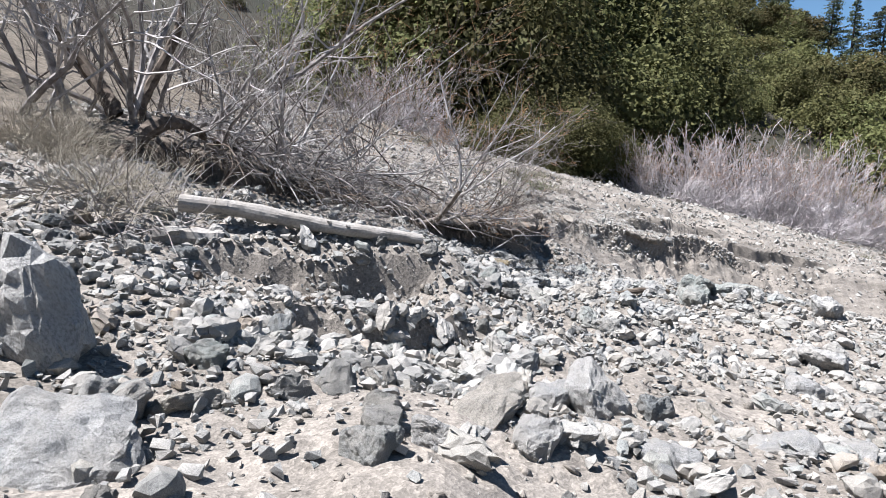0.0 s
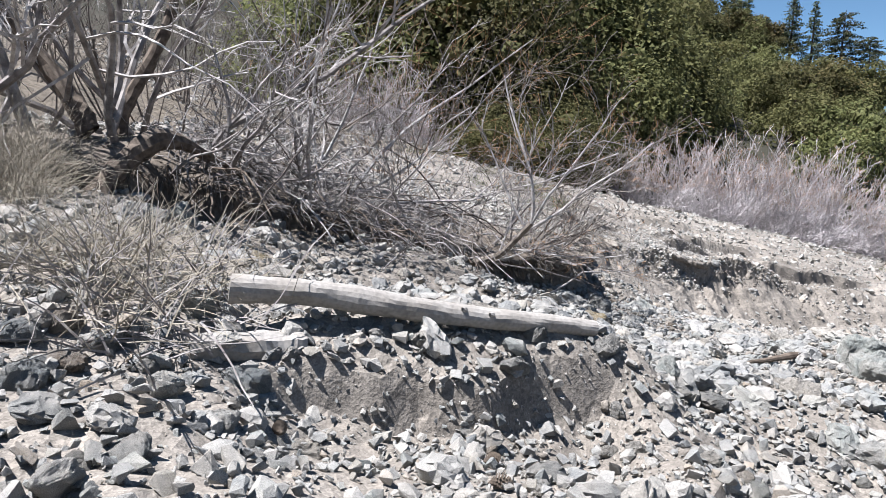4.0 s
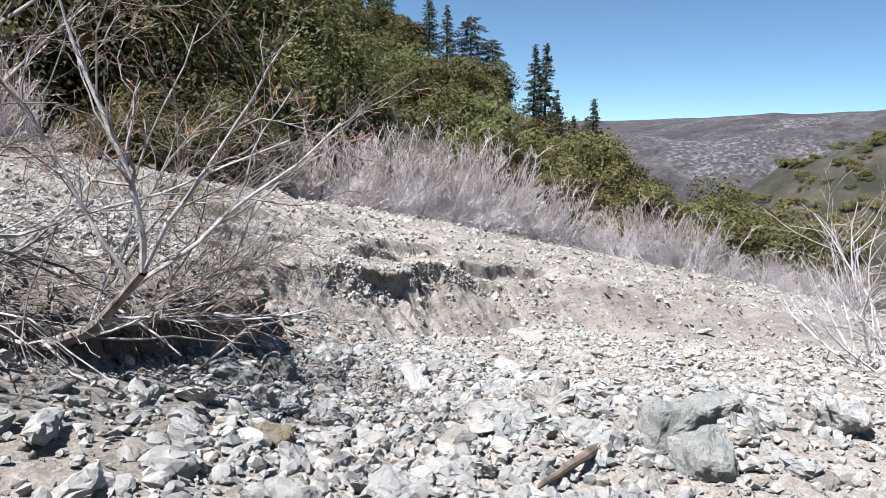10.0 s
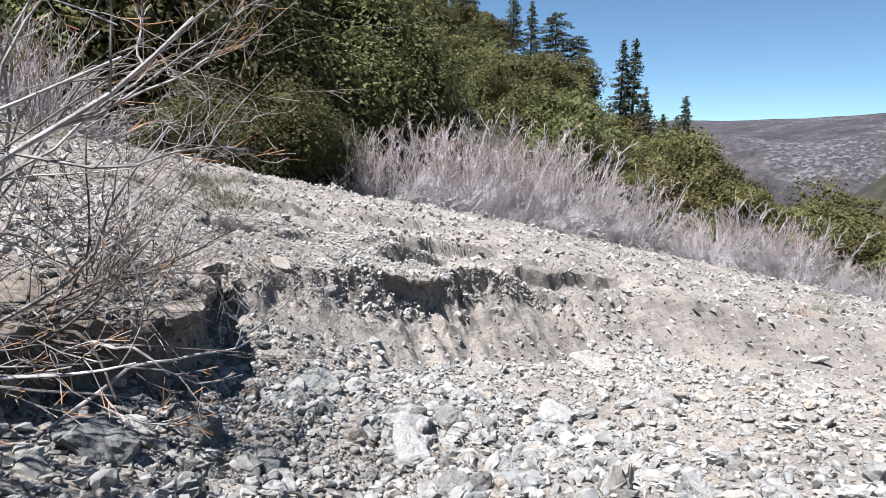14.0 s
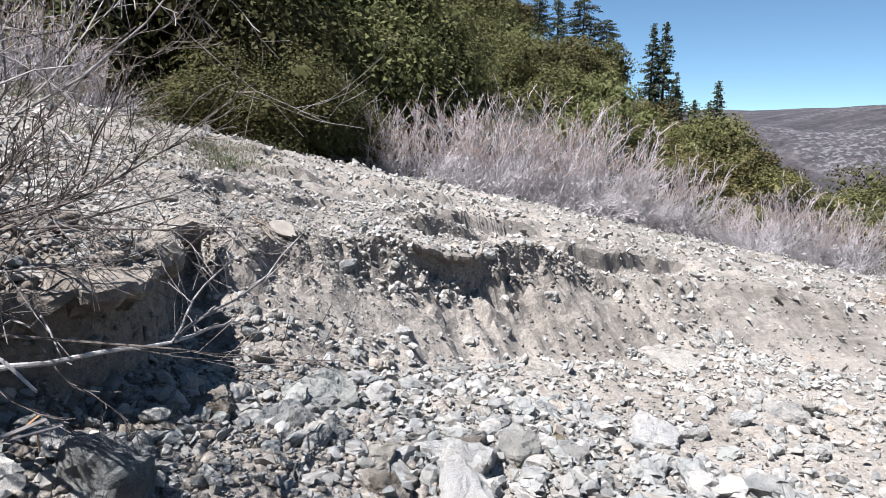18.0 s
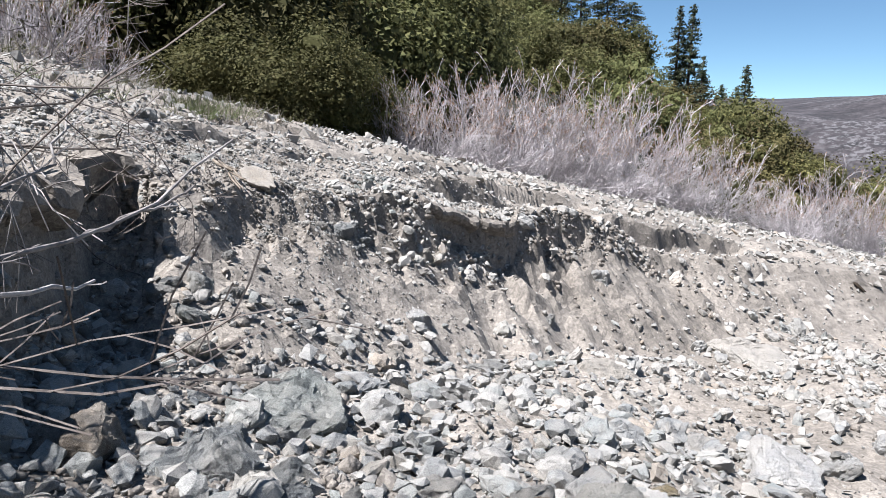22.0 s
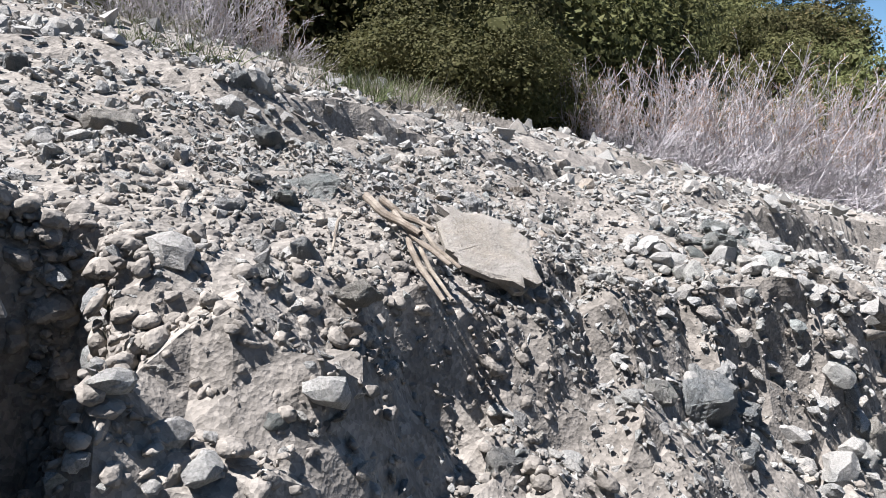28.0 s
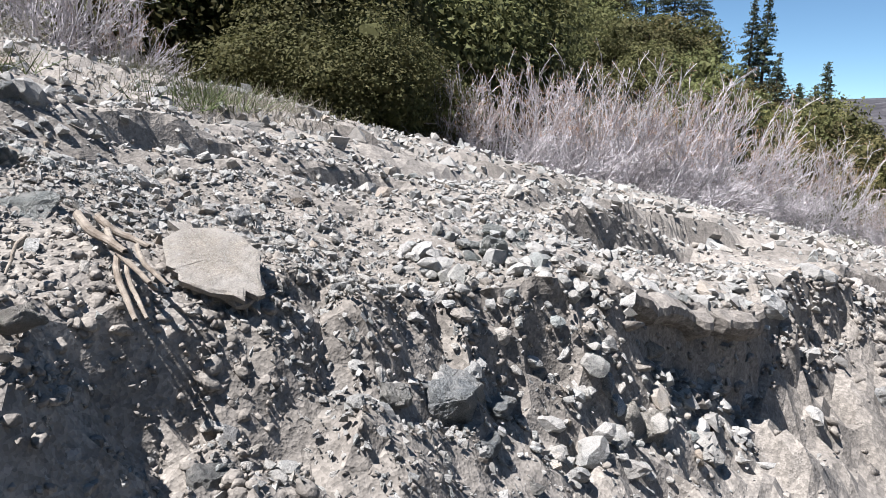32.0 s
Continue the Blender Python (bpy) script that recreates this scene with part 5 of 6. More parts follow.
DARK = [leafy_shrub(61 + n, 22, 230, 0.03, OAK, "rounded dark green evergreen oak shrub on the hillside", 0.85) for n in range(3)]
MID = [leafy_shrub(64 + n, 26, 420, 0.021, OAK, "dark green evergreen oak shrub on the lower hillside", 0.9) for n in range(2)]
OLIVE = [leafy_shrub(71 + n, 22, 230, 0.03, BRUSH, "olive green chaparral shrub on the hillside", 0.75) for n in range(3)]
NEAR_OAK = [leafy_shrub(81 + n, 44, 1000, 0.014, OAK, "large dark evergreen oak behind the scree crest", 1.0) for n in range(2)]
used = set()


def put_plant(kind, x, y, size, dz=-0.2, turn=None):
    m = pose(*place(x, y, dz), 0, 0, rng.uniform(0, 360) if turn is None else turn) @ Matrix.Diagonal((size, size, size * rng.uniform(0.85, 1.15), 1))
    if kind.name not in used:
        used.add(kind.name)
        kind.matrix_world = m
    else:
        copy_thing(kind, m)


def polar(az, r):
    return 2 + r * math.sin(radians(az)), 10 + r * math.cos(radians(az))


for az, r, size in ((-3, 40, 3.4), (2, 44, 3.8), (6, 47, 3.8), (9.5, 52, 3.6), (4.5, 54, 5.0), (-7, 46, 4.0), (8, 60, 5.0), (0, 56, 5.2), (13, 66, 4.2), (17, 64, 3.6), (7, 34, 1.5), (10, 35, 1.3), (13.5, 37, 1.0)):
    put_plant(NEAR_OAK[int(rng.integers(2))], *polar(az, r), size)
def brush_spot():
    az = rng.uniform(-24, 62)
    rmax = float(np.interp(az, FAR_AZ, FAR_R)) + 4
    r = 56 + (rmax - 56) * math.sqrt(rng.random())
    size = rng.uniform(1.7, 3.2) * (0.8 + 0.003 * (r - 56))
    if az > 48:
        r = max(r, 98.0)
    return az, r, float(size), rng.random() < 0.25 + 0.5 * smooth(28, 46, az)


for n in range(210):
    az, r, size, olive = brush_spot()
    kinds = MID if r < 82 else OLIVE if olive else DARK
    put_plant(kinds[int(rng.integers(len(kinds)))], *polar(az, r), size, -0.4)
for mat, want, seed in ((OAK, False, 161), (BRUSH, True, 162)):
    pieces = []
    base = [crown(seed + 10 * k, 12, 70, 0.07, tall=0.8)[0] for k in range(3)]
    while len(pieces) < 190:
        az, r, size, olive = brush_spot()
        if len(pieces) >= 125:
            az, r, size, olive = rng.uniform(49, 66), rng.uniform(290, 400), rng.uniform(3.0, 5.0), want
        if olive != want or r < 92:
            continue
        cv, cf = base[len(pieces) % 3]
        a = rng.uniform(0, 6.28)
        rot = np.array([[math.cos(a), -math.sin(a), 0], [math.sin(a), math.cos(a), 0], [0, 0, 1]])
        pieces.append((cv @ rot.T * size + place(*polar(az, r), -0.4), cf))
    tagged(part_of("hillside_brush", mesh_from("hillside_brush", *join(pieces), 3), mat), "dense evergreen brush covering the far hillside", "brush", kind="stuff")


# conifers
def conifer(seed, tall, wide, gaps, label, round_top=False):
    r = np.random.default_rng(seed)
    ob = thing("conifer", (0, 0, -500), label, "tree", "conifers on the spur")
    line = np.array([[[0, 0, -0.5], [0.05, 0, tall * 0.5], [0, 0.05, tall]]])
    part_of("trunk", mesh_from("trunk", *tubes(line, np.array([[0.3, 0.18, 0.03]]), 7), 4), BARK, ob)
    lines, clumps = [], []
    z = tall * gaps
    while z < tall * 0.985:
        u = (z / tall - gaps) / (1 - gaps)
        reach = wide * ((1 - u) ** 0.75 if not round_top else math.sqrt(max(0.05, 1 - u * u * 0.95))) * 1.0 + 0.15
        for _ in range(int(r.integers(4, 7))):
            a, l = r.uniform(0, 2 * math.pi), reach * r.uniform(0.45, 1.1)
            tip = np.array([math.cos(a) * l, math.sin(a) * l, z - 0.12 * l + r.normal(0, 0.15)])
            lines.append([[0, 0, z], [tip[0] * 0.5, tip[1] * 0.5, z + 0.05 * l], tip])
            k = max(4, int(l * 15))
            f = r.uniform(0.25, 1.05, k)[:, None]
            clumps.append(np.array([0, 0, z]) * (1 - f) + tip * f + r.normal(0, 0.11, (k, 3)) * [1.4, 1.4, 0.8])
        z += r.uniform(0.3, 0.6)
    lines = np.array(lines)
    part_of("branchwork", mesh_from("branchwork", *tubes(lines, np.full((len(lines), 3), 0.04), 3), 4), BARK, ob)["kind"] = "stuff"
    part_of("foliage", mesh_from("foliage", *leaves(r, np.concatenate(clumps), 0.27, 1.0), 3), NEEDLE, ob)
    return ob


SPIRE = [conifer(91 + n, 17, 2.9, 0.2, "slender dark conifer standing on the spur") for n in range(3)]
BROAD = [conifer(95 + n, 15, 5.2, 0.1, "broad rounded dark pine standing on the spur", True) for n in range(2)]


def conifer_at(kind, az, r, top, tall):
    x, y = polar(az, r)
    s = (0.9 + r * math.tan(radians(top)) - float(height(x, y))) / tall
    m = pose(x, y, float(height(x, y)), 0, 0, rng.uniform(0, 360)) @ Matrix.Diagonal((s * 1.1, s * 1.1, s, 1))
    if kind.name not in used:
        used.add(kind.name)
        kind.matrix_world = m
    else:
        copy_thing(kind, m)


for az, r, top, k in ((38.6, 150, 5.0, 0), (39.5, 150, 5.1, 1), (40.5, 146, 1.4, 2), (43.0, 142, 0.5, 2), (43.6, 142, 0.4, 0), (42, 142, -1.5, 1),
                      (31.2, 165, 7.8, 0), (29.7, 166, 8.1, 1), (28.0, 168, 7.9, 2), (25.5, 168, 10.5, 1), (26.5, 172, 9, 0), (23.5, 170, 12, 2), (20, 178, 15, 0), (17, 180, 17, 1), (12, 180, 19, 2)):
    conifer_at(SPIRE[k], az, r, top, 17)
for az, r, top, k in ((33.2, 158, 7.3, 0), (35.0, 157, 5.4, 1), (22, 160, 11.5, 0), (15, 165, 15, 1)):
    conifer_at(BROAD[k], az, r, top, 15)


# dry grass and herbs
def tuft(name, at, label, blades, length, lean, mat, wide=0.15, droop=-0.10, category="grass", thick=0.004):
    seed = int(abs(at[0] * 131 + at[1] * 57))
    r = np.random.default_rng(seed)
    s, rad = stems_from(r, blades, length, thick, lean, 6, 0.08, wide, droop)
    ob = part_of(name, mesh_from(name, *tubes(s, rad, 3), 4), mat)
    ob.matrix_world = pose(*at)
    return tagged(ob, label, category, kind="stuff")


# bare willows and dead wood on the gully bank
def leaning_willow(foot):
    """A leaning trunk with forked limbs and a spread of fine twigs."""
    r = np.random.default_rng(301)
    ob = thing("leaning_willow", foot, "leaning bare willow with a brown trunk on the gully bank", "tree")

    def limb(start, way, length, rad, up=0.05, points=10):
        p = [np.array(start, float)]
        w = np.array(way, float)
        for _ in range(points - 1):
            w = w / np.linalg.norm(w) + r.normal(0, 0.1, 3) + [0, 0, up]
            p.append(p[-1] + w / np.linalg.norm(w) * length / (points - 1))
        return np.array(p), rad * np.linspace(1, 0.35, points)

    trunk, tr = limb((-0.2, 0.08, -0.12), (0.8, -0.36, 0.62), 1.55, 0.068, 0.04)
    tr = np.maximum(tr, 0.036)
    part_of("trunk", mesh_from("trunk", *tubes(trunk[None], tr[None], 9), 4), TRUNK, ob, "smooth brown trunk")
    limbs = [limb(trunk[9], (0.1, -0.05, 1.0), 2.0, 0.026), limb(trunk[7], (0.9, -0.3, 0.62), 2.1, 0.022), limb(trunk[5], (0.9, -0.45, 0.25), 1.7, 0.014, 0.02),
             limb(trunk[9], (0.65, -0.2, 0.95), 1.9, 0.02), limb(trunk[8], (-0.5, 0.3, 0.9), 1.7, 0.018), limb(trunk[2], (0.9, -0.5, 0.05), 1.5, 0.012, 0.0), limb(trunk[4], (0.2, 0.5, 0.8), 1.6, 0.014)]
    for p, rad in limbs:
        part_of("limb", mesh_from("limb", *tubes(p[None], rad[None], 7), 4), WILLOW, ob)
    s0, r0 = np.array([p for p, _ in limbs]), np.array([q for _, q in limbs])
    a, ra = sprout(r, s0, r0, 9, 7, 0.5, 0.5, 0.1, wander=0.22, thin=0.6)
    b, rb = sprout(r, a, ra, 5, 5, 0.5, 0.5, 0.1, wander=0.22)
    c, rc = sprout(r, b, rb, 3, 3, 0.5, 0.45, 0.1)
    part_of("twig_mass", mesh_from("twig_mass", *join([tubes(a, np.maximum(ra, 0.004), 4), tubes(b, np.maximum(rb, 0.0024), 3)]), 4), STEM, ob)["kind"] = "stuff"
    part_of("tip_growth", mesh_from("tip_growth", *tubes(c, np.maximum(rc, 0.0018), 3), 4), WILLOW_TIP, ob, "fine twig tips")["kind"] = "stuff"
    return ob


leaning_willow(place(-0.41, 11.85))


def forked_branch():
    """A pale branch reaching out of the bank, forked in two, with bare side twigs."""
    r = np.random.default_rng(12)
    foot = np.array([0.75, 12.3, float(height(0.75, 12.3)) - 0.05])
    ob = thing("forked_branch", tuple(foot), "pale forked dead branch hanging out over the gully", "branch")
    arms = [([foot, (1.35, 12.42, -0.88), (1.75, 12.5, -0.9), (2.03, 12.6, -0.92)], 0.016, WILLOW),
            ([(2.03, 12.6, -0.92), (2.15, 12.9, -0.985), (2.25, 13.05, -1.02), (2.37, 13.25, -1.06)], 0.0095, WILLOW),
            ([(2.05, 12.64, -0.925), (2.09, 12.75, -0.91), (2.28, 13.1, -0.95), (2.5, 13.4, -0.9), (2.77, 13.7, -0.74)], 0.0085, STEM),
            ([(2.34, 13.18, -0.94), (2.5, 13.42, -0.91), (2.64, 13.6, -0.87)], 0.006, STEM),
            ([(2.03, 12.6, -0.92), (2.13, 12.9, -0.83), (2.31, 13.2, -0.75), (2.35, 13.3, -0.62)], 0.0065, STEM)]
    lines, radii = [], []
    for points, rad, mat in arms:
        q = np.array(points, float) - foot
        u = np.linspace(0, len(q) - 1, 10)
        p = np.stack([np.interp(u, range(len(q)), q[:, k]) for k in range(3)], 1)
        p[1:-1] += r.normal(0, 0.007, (8, 3))
        w = rad * np.linspace(1, 0.45, 10)
        part_of("arm", mesh_from("arm", *tubes(p[None], w[None], 8), 4), mat, ob)
        lines.append(p)
        radii.append(w)
    a, ra = sprout(r, np.array(lines[1:]), np.array(radii[1:]), 4, 6, 0.2, 0.35, 0.05, wander=0.15)
    b, rb = sprout(r, a, ra, 2, 4, 0.4, 0.4, 0.05)
    part_of("twig_mass", mesh_from("twig_mass", *join([tubes(a, np.maximum(ra, 0.0022), 4), tubes(b, np.maximum(rb, 0.0014), 3)]), 4), STEM, ob)["kind"] = "stuff"
    return ob


forked_branch()
bare_shrub(302, place(-5.0, 11.7), "tall bare multi-stemmed willow above an undercut root", 9, 4.6, 0.062, (8, 60), (6, 4, 2), (WILLOW, WILLOW, STEM), base=0.45, bend=0.17, wide=0.65, crook=0.3)
bare_shrub(304, place(-3.2, 12.9), "bare many-branched pale willow on the bank", 8, 3.6, 0.028, (15, 75), (6, 4, 2), (WILLOW, STEM, STEM), base=0.4, bend=0.17, wide=0.65, crook=0.3)
bare_shrub(305, place(-1.6, 13.8), "bare bushy willow with fine twigs on the bank", 9, 3.0, 0.02, (20, 75), (6, 4, 2), (STEM, WILLOW_TIP, STEM), base=0.35, bend=0.17, wide=0.65, crook=0.3)
bare_shrub(312, place(-2.5, 11.9), "spreading bare willow with pale limbs and brown twigs", 8, 3.7, 0.034, (25, 80), (8, 5, 3), (TWIG, WILLOW_TIP, WILLOW), base=0.3, bend=0.13, wide=0.6, toward=(1.0, -0.1, 0.6), lift=0.02, crook=0.25)
bare_shrub(313, place(-1.3, 12.3), "low spreading willow with pale limbs above the gully", 7, 2.6, 0.024, (30, 85), (8, 5, 3), (STEM, WILLOW_TIP, WILLOW), base=0.3, bend=0.14, wide=0.6, toward=(1.0, 0.0, 0.9), lift=0.02, crook=0.25)
bare_shrub(306, place(0.5, 13.1), "low bare shrub hanging over the gully head", 8, 1.6, 0.015, (55, 95), (6, 5, 2), (TWIG, DEAD), base=0.25, toward=(1.0, -0.2, 0.7), lift=0.0)
bare_shrub(307, place(-6.8, 10.6), "bare willow with thick grey stems on the upper bank", 8, 4.2, 0.07, (8, 55), (7, 5, 2), (WILLOW, WILLOW, STEM), base=0.4, bend=0.17, wide=0.65, crook=0.3)
bare_shrub(308, place(-3.9, 11.5), "low bare willow leaning out over the gully", 9, 3.0, 0.035, (30, 85), (7, 5, 3), (WILLOW, WILLOW, STEM), base=0.4, bend=0.18, wide=0.7, toward=(1.0, -0.5, 0.5), lift=0.03, crook=0.3)
bare_shrub(309, place(0.0, 12.9), "bare twiggy willow spreading above the gully head", 5, 3.0, 0.024, (15, 75), (7, 5, 3), (STEM, WILLOW_TIP), base=0.3, bend=0.18, wide=0.7, toward=(1.0, 0.0, 0.9), crook=0.3)
bare_shrub(311, place(0.95, 14.3), "dense bare twigs spreading over the gully head", 9, 1.9, 0.014, (40, 92), (7, 5, 3), (TWIG, DEAD), base=0.3, toward=(1.0, -0.35, 0.8), lift=0.0, bend=0.15, wide=0.6, crook=0.25)
bare_shrub(303, place(13.3, 12.0), "bare pale willow shrub on the lower fan", 15, 4.3, 0.035, (10, 85), (6, 4, 2), (WILLOW_FAR, WILLOW_TIP), base=0.3, wide=0.7, bend=0.14, dome=0.2)
HILLBRUSH = [bare_shrub(310 + n, (0, 0, -500), "grey-brown leafless brush on the upper slope", 15, 2.6, 0.02, (8, 65), (6, 5, 2), (TWIG, DEAD), group="slope brush", base=0.5) for n in range(2)]
for n, (bx, by, bs) in enumerate(((-6.5, 15.5, 1.0), (-3.8, 16.5, 0.9), (-8.5, 13.5, 1.1), (-2.0, 18.0, 0.8), (-5.5, 19.0, 1.0), (-9.5, 18.0, 1.2), (-7.5, 23.0, 1.3), (-11.0, 14.0, 1.3))):
    m = pose(*place(bx, by, -0.05), 0, 0, rng.uniform(0, 360)) @ Matrix.Diagonal((bs, bs, bs, 1))
    if n < 2:
        HILLBRUSH[n].matrix_world = m
    else:
        copy_thing(HILLBRUSH[n % 2], m)


def stick_line(r, x, y, way, length, points=7, sag=0.0, wander=0.09, above=0.04):
    """A crooked stick that follows the ground."""
    p = np.zeros((points, 3))
    w = np.array([*way, 0.0]) / math.hypot(*way)
    q = np.array([x, y, 0.0])
    for k in range(points):
        p[k] = q
        w = w + np.array([*r.normal(0, wander, 2), 0])
        w /= np.linalg.norm(w)
        q = q + w * length / (points - 1)
    p[:, 2] = np.maximum(height(p[:, 0], p[:, 1], False), upper(p[:, 0], p[:, 1]) - 0.12) + above + sag * np.sin(np.linspace(0, math.pi, points)) + r.normal(0, 0.02, points)
    return p


def brush_pile(label, x0, y0, x1, y1, count, fine):
    ob = thing("brush_pile", place(0.5 * (x0 + x1), 0.5 * (y0 + y1)), label, "dead wood")
    inv = ob.matrix_world.inverted()
    r = np.random.default_rng(77)
    small = []
    for k in range(count + fine):
        u = r.random()
        x, y = x0 + (x1 - x0) * u + r.normal(0, 0.35), y0 + (y1 - y0) * u + r.normal(0, 0.4)
        a = r.normal(math.radians(10), 1.0)
        big = k < count
        l = r.uniform(0.6, 1.9) if big else r.uniform(0.3, 1.0)
        p = stick_line(r, x, y, (math.cos(a), math.sin(a)), l, 7, r.uniform(0, 0.3), 0.2, r.uniform(0.0, 0.42))
        p -= np.array(ob.matrix_world.translation)
        rad = (r.uniform(0.007, 0.02) if big else r.uniform(0.003, 0.008)) * np.linspace(1, 0.4, 7)
        if big:
            part_of("branch", mesh_from("branch", *tubes(p[None], rad[None], 6), 4), (WILLOW, DEAD, STEM)[k % 3], ob)
        else:
            small.append((p, rad))
    part_of("fine_brush", mesh_from("fine_brush", *tubes(np.array([s[0] for s in small]), np.array([s[1] for s in small]), 4), 4), STEM, ob)["kind"] = "stuff"
    return ob


brush_pile("pile of grey dead branches along the bank edge", -4.4, 11.2, -1.0, 11.95, 75, 620)
brush_pile("dead grey branches hanging over the gully head", -0.5, 12.05, 1.0, 13.4, 7, 60)


def root(label, points, radius, name="root"):
    """A thick crooked root or log along points."""
    p = np.array(points, float)
    t = np.linspace(0, len(p) - 1, 22)
    line = np.stack([np.interp(t, np.arange(len(p)), p[:, k]) for k in range(3)], 1)
    for _ in range(3):
        line[1:-1] = 0.25 * line[:-2] + 0.5 * line[1:-1] + 0.25 * line[2:]
    line += 0.025 * np.stack([fbm(t * 0.9 + k * 9, t * 0 + k, 2) for k in range(3)], 1)
    rad = np.interp(np.linspace(0, 1, 22), np.linspace(0, 1, len(radius)), radius)
    v, f = tubes(line[None], rad[None], 9)
    v = v + 0.25 * np.repeat(rad, 9)[:, None] * np.stack([fbm(v[:, 0] * 14 + k, v[:, 1] * 14 + v[:, 2] * 9, 3) for k in range(3)], 1)
    n = len(v)
    caps = np.array([[n - 9 + k, n - 9 + (k + 1) % 9, n - 9 + (k + 4) % 9, n - 9 + (k + 3) % 9] for k in (0, 4)])
    ob = part_of(name, mesh_from(name, v, np.concatenate([f, caps]), 4), SPLINTER if name == "wood_splinter" else LOGWOOD if name == "log" else DEAD)
    return tagged(ob, label, "dead wood")


gz = lambda x, y: float(height(x, y, False))
root("dark brown arched root over an undercut hollow", [(-4.72, 9.78, 0.55), (-4.62, 9.9, 0.8), (-4.48, 10.08, 1.0), (-4.28, 10.28, 1.22), (-4.16, 10.52, 1.27), (-3.98, 10.85, 1.17), (-3.7, 11.05, 0.92), (-3.24, 11.25, 0.66)], (0.19, 0.17, 0.15, 0.15, 0.12, 0.09, 0.08, 0.06))
root("dark brown leaning willow trunk on the bank", [(-5.3, 11.2, 1.3), (-5.36, 11.25, 1.55), (-5.73, 11.39, 2.05), (-6.24, 11.42, 2.7), (-6.6, 11.5, 3.4)], (0.14, 0.13, 0.11, 0.08, 0.05), "willow_trunk")
root("dark crooked willow trunk with forked top", [(-5.1, 11.6, 1.2), (-5.05, 11.7, 1.6), (-4.75, 11.85, 2.1), (-4.4, 11.95, 2.8), (-4.3, 12.0, 3.7)], (0.11, 0.1, 0.08, 0.05), "willow_trunk")
root("grey-brown driftwood root lying in the scree", [(2.12, 8.8, gz(2.12, 8.8)), (2.4, 8.9, gz(2.4, 8.9) + 0.04), (2.7, 8.95, gz(2.7, 8.95) + 0.08), (3.1, 9.05, gz(3.1, 9.05) + 0.06)], (0.015, 0.028, 0.038, 0.03), "driftwood")


# weathered log
def weathered_log(a, b, ra, rb):
    ob = thing("log", place(*(0.5 * (np.array(a) + b))[:2]), "straight weathered pale grey log lying across the scree", "log")
    org = np.array(ob.matrix_world.translation)
    a, b = np.array(a) - org, np.array(b) - org
    k, sides = 40, 18
    t = np.linspace(0, 1, k)[:, None]
    line = a + (b - a) * t + np.array([0, 0, 1]) * (0.03 * np.sin(t * 7) * (1 - t))
    rad = (ra + (rb - ra) * t[:, 0]) * (1 + 0.12 * fbm(t[:, 0] * 9, t[:, 0] * 0, 2))
    v, f = tubes(line[None], rad[None], sides)
    v = v + 0.012 * np.stack([fbm(v[:, 0] * 8 + q, v[:, 1] * 8 + v[:, 2] * 17, 3) for q in range(3)], 1)
    n = len(v)
    ends = [[q, (q + 1) % sides, (sides - 2 - q) % sides, (sides - 1 - q) % sides] for q in range(sides // 2 - 1)]
    ends += [[n - sides + w for w in reversed(e)] for e in ends]
    part_of("trunk", mesh_from("trunk", v, np.concatenate([f, np.array(ends)]), 4), LOGWOOD, ob)
    r = np.random.default_rng(8)
    for u in (0.08, 0.2, 0.33, 0.46, 0.5, 0.62, 0.7, 0.8, 0.88):
        c = a + (b - a) * u
        w = np.array([r.normal(0, 0.3) - 0.4, r.normal(0, 0.4) - 0.5, r.uniform(0.0, 0.9)])
        w /= np.linalg.norm(w)
        rr = ra + (rb - ra) * u
        s = np.array([[c + w * rr * 0.6, c + w * (rr + 0.02), c + w * (rr + r.uniform(0.03, 0.06))]])
        part_of("branch_stub", mesh_from("branch_stub", *tubes(s, np.array([[0.022, 0.018, 0.009]]), 6), 4), LOGWOOD, ob)
    return ob


weathered_log((-2.3, 5.88, 0.66), (-0.2, 6.36, 0.24), 0.085, 0.052)
root("short half-buried log with a broken tan end", [(-2.45, 5.62, 0.42), (-2.2, 5.72, 0.4), (-1.9, 5.82, 0.36)], (0.08, 0.085, 0.085), "log")


# splinters of wood and the brown slab on the bank edge
SLAB = rock_material("layered_tan_rock", False, [(0.0, (0.35, 0.31, 0.26)), (1.0, (0.43, 0.38, 0.32))], 4.0)


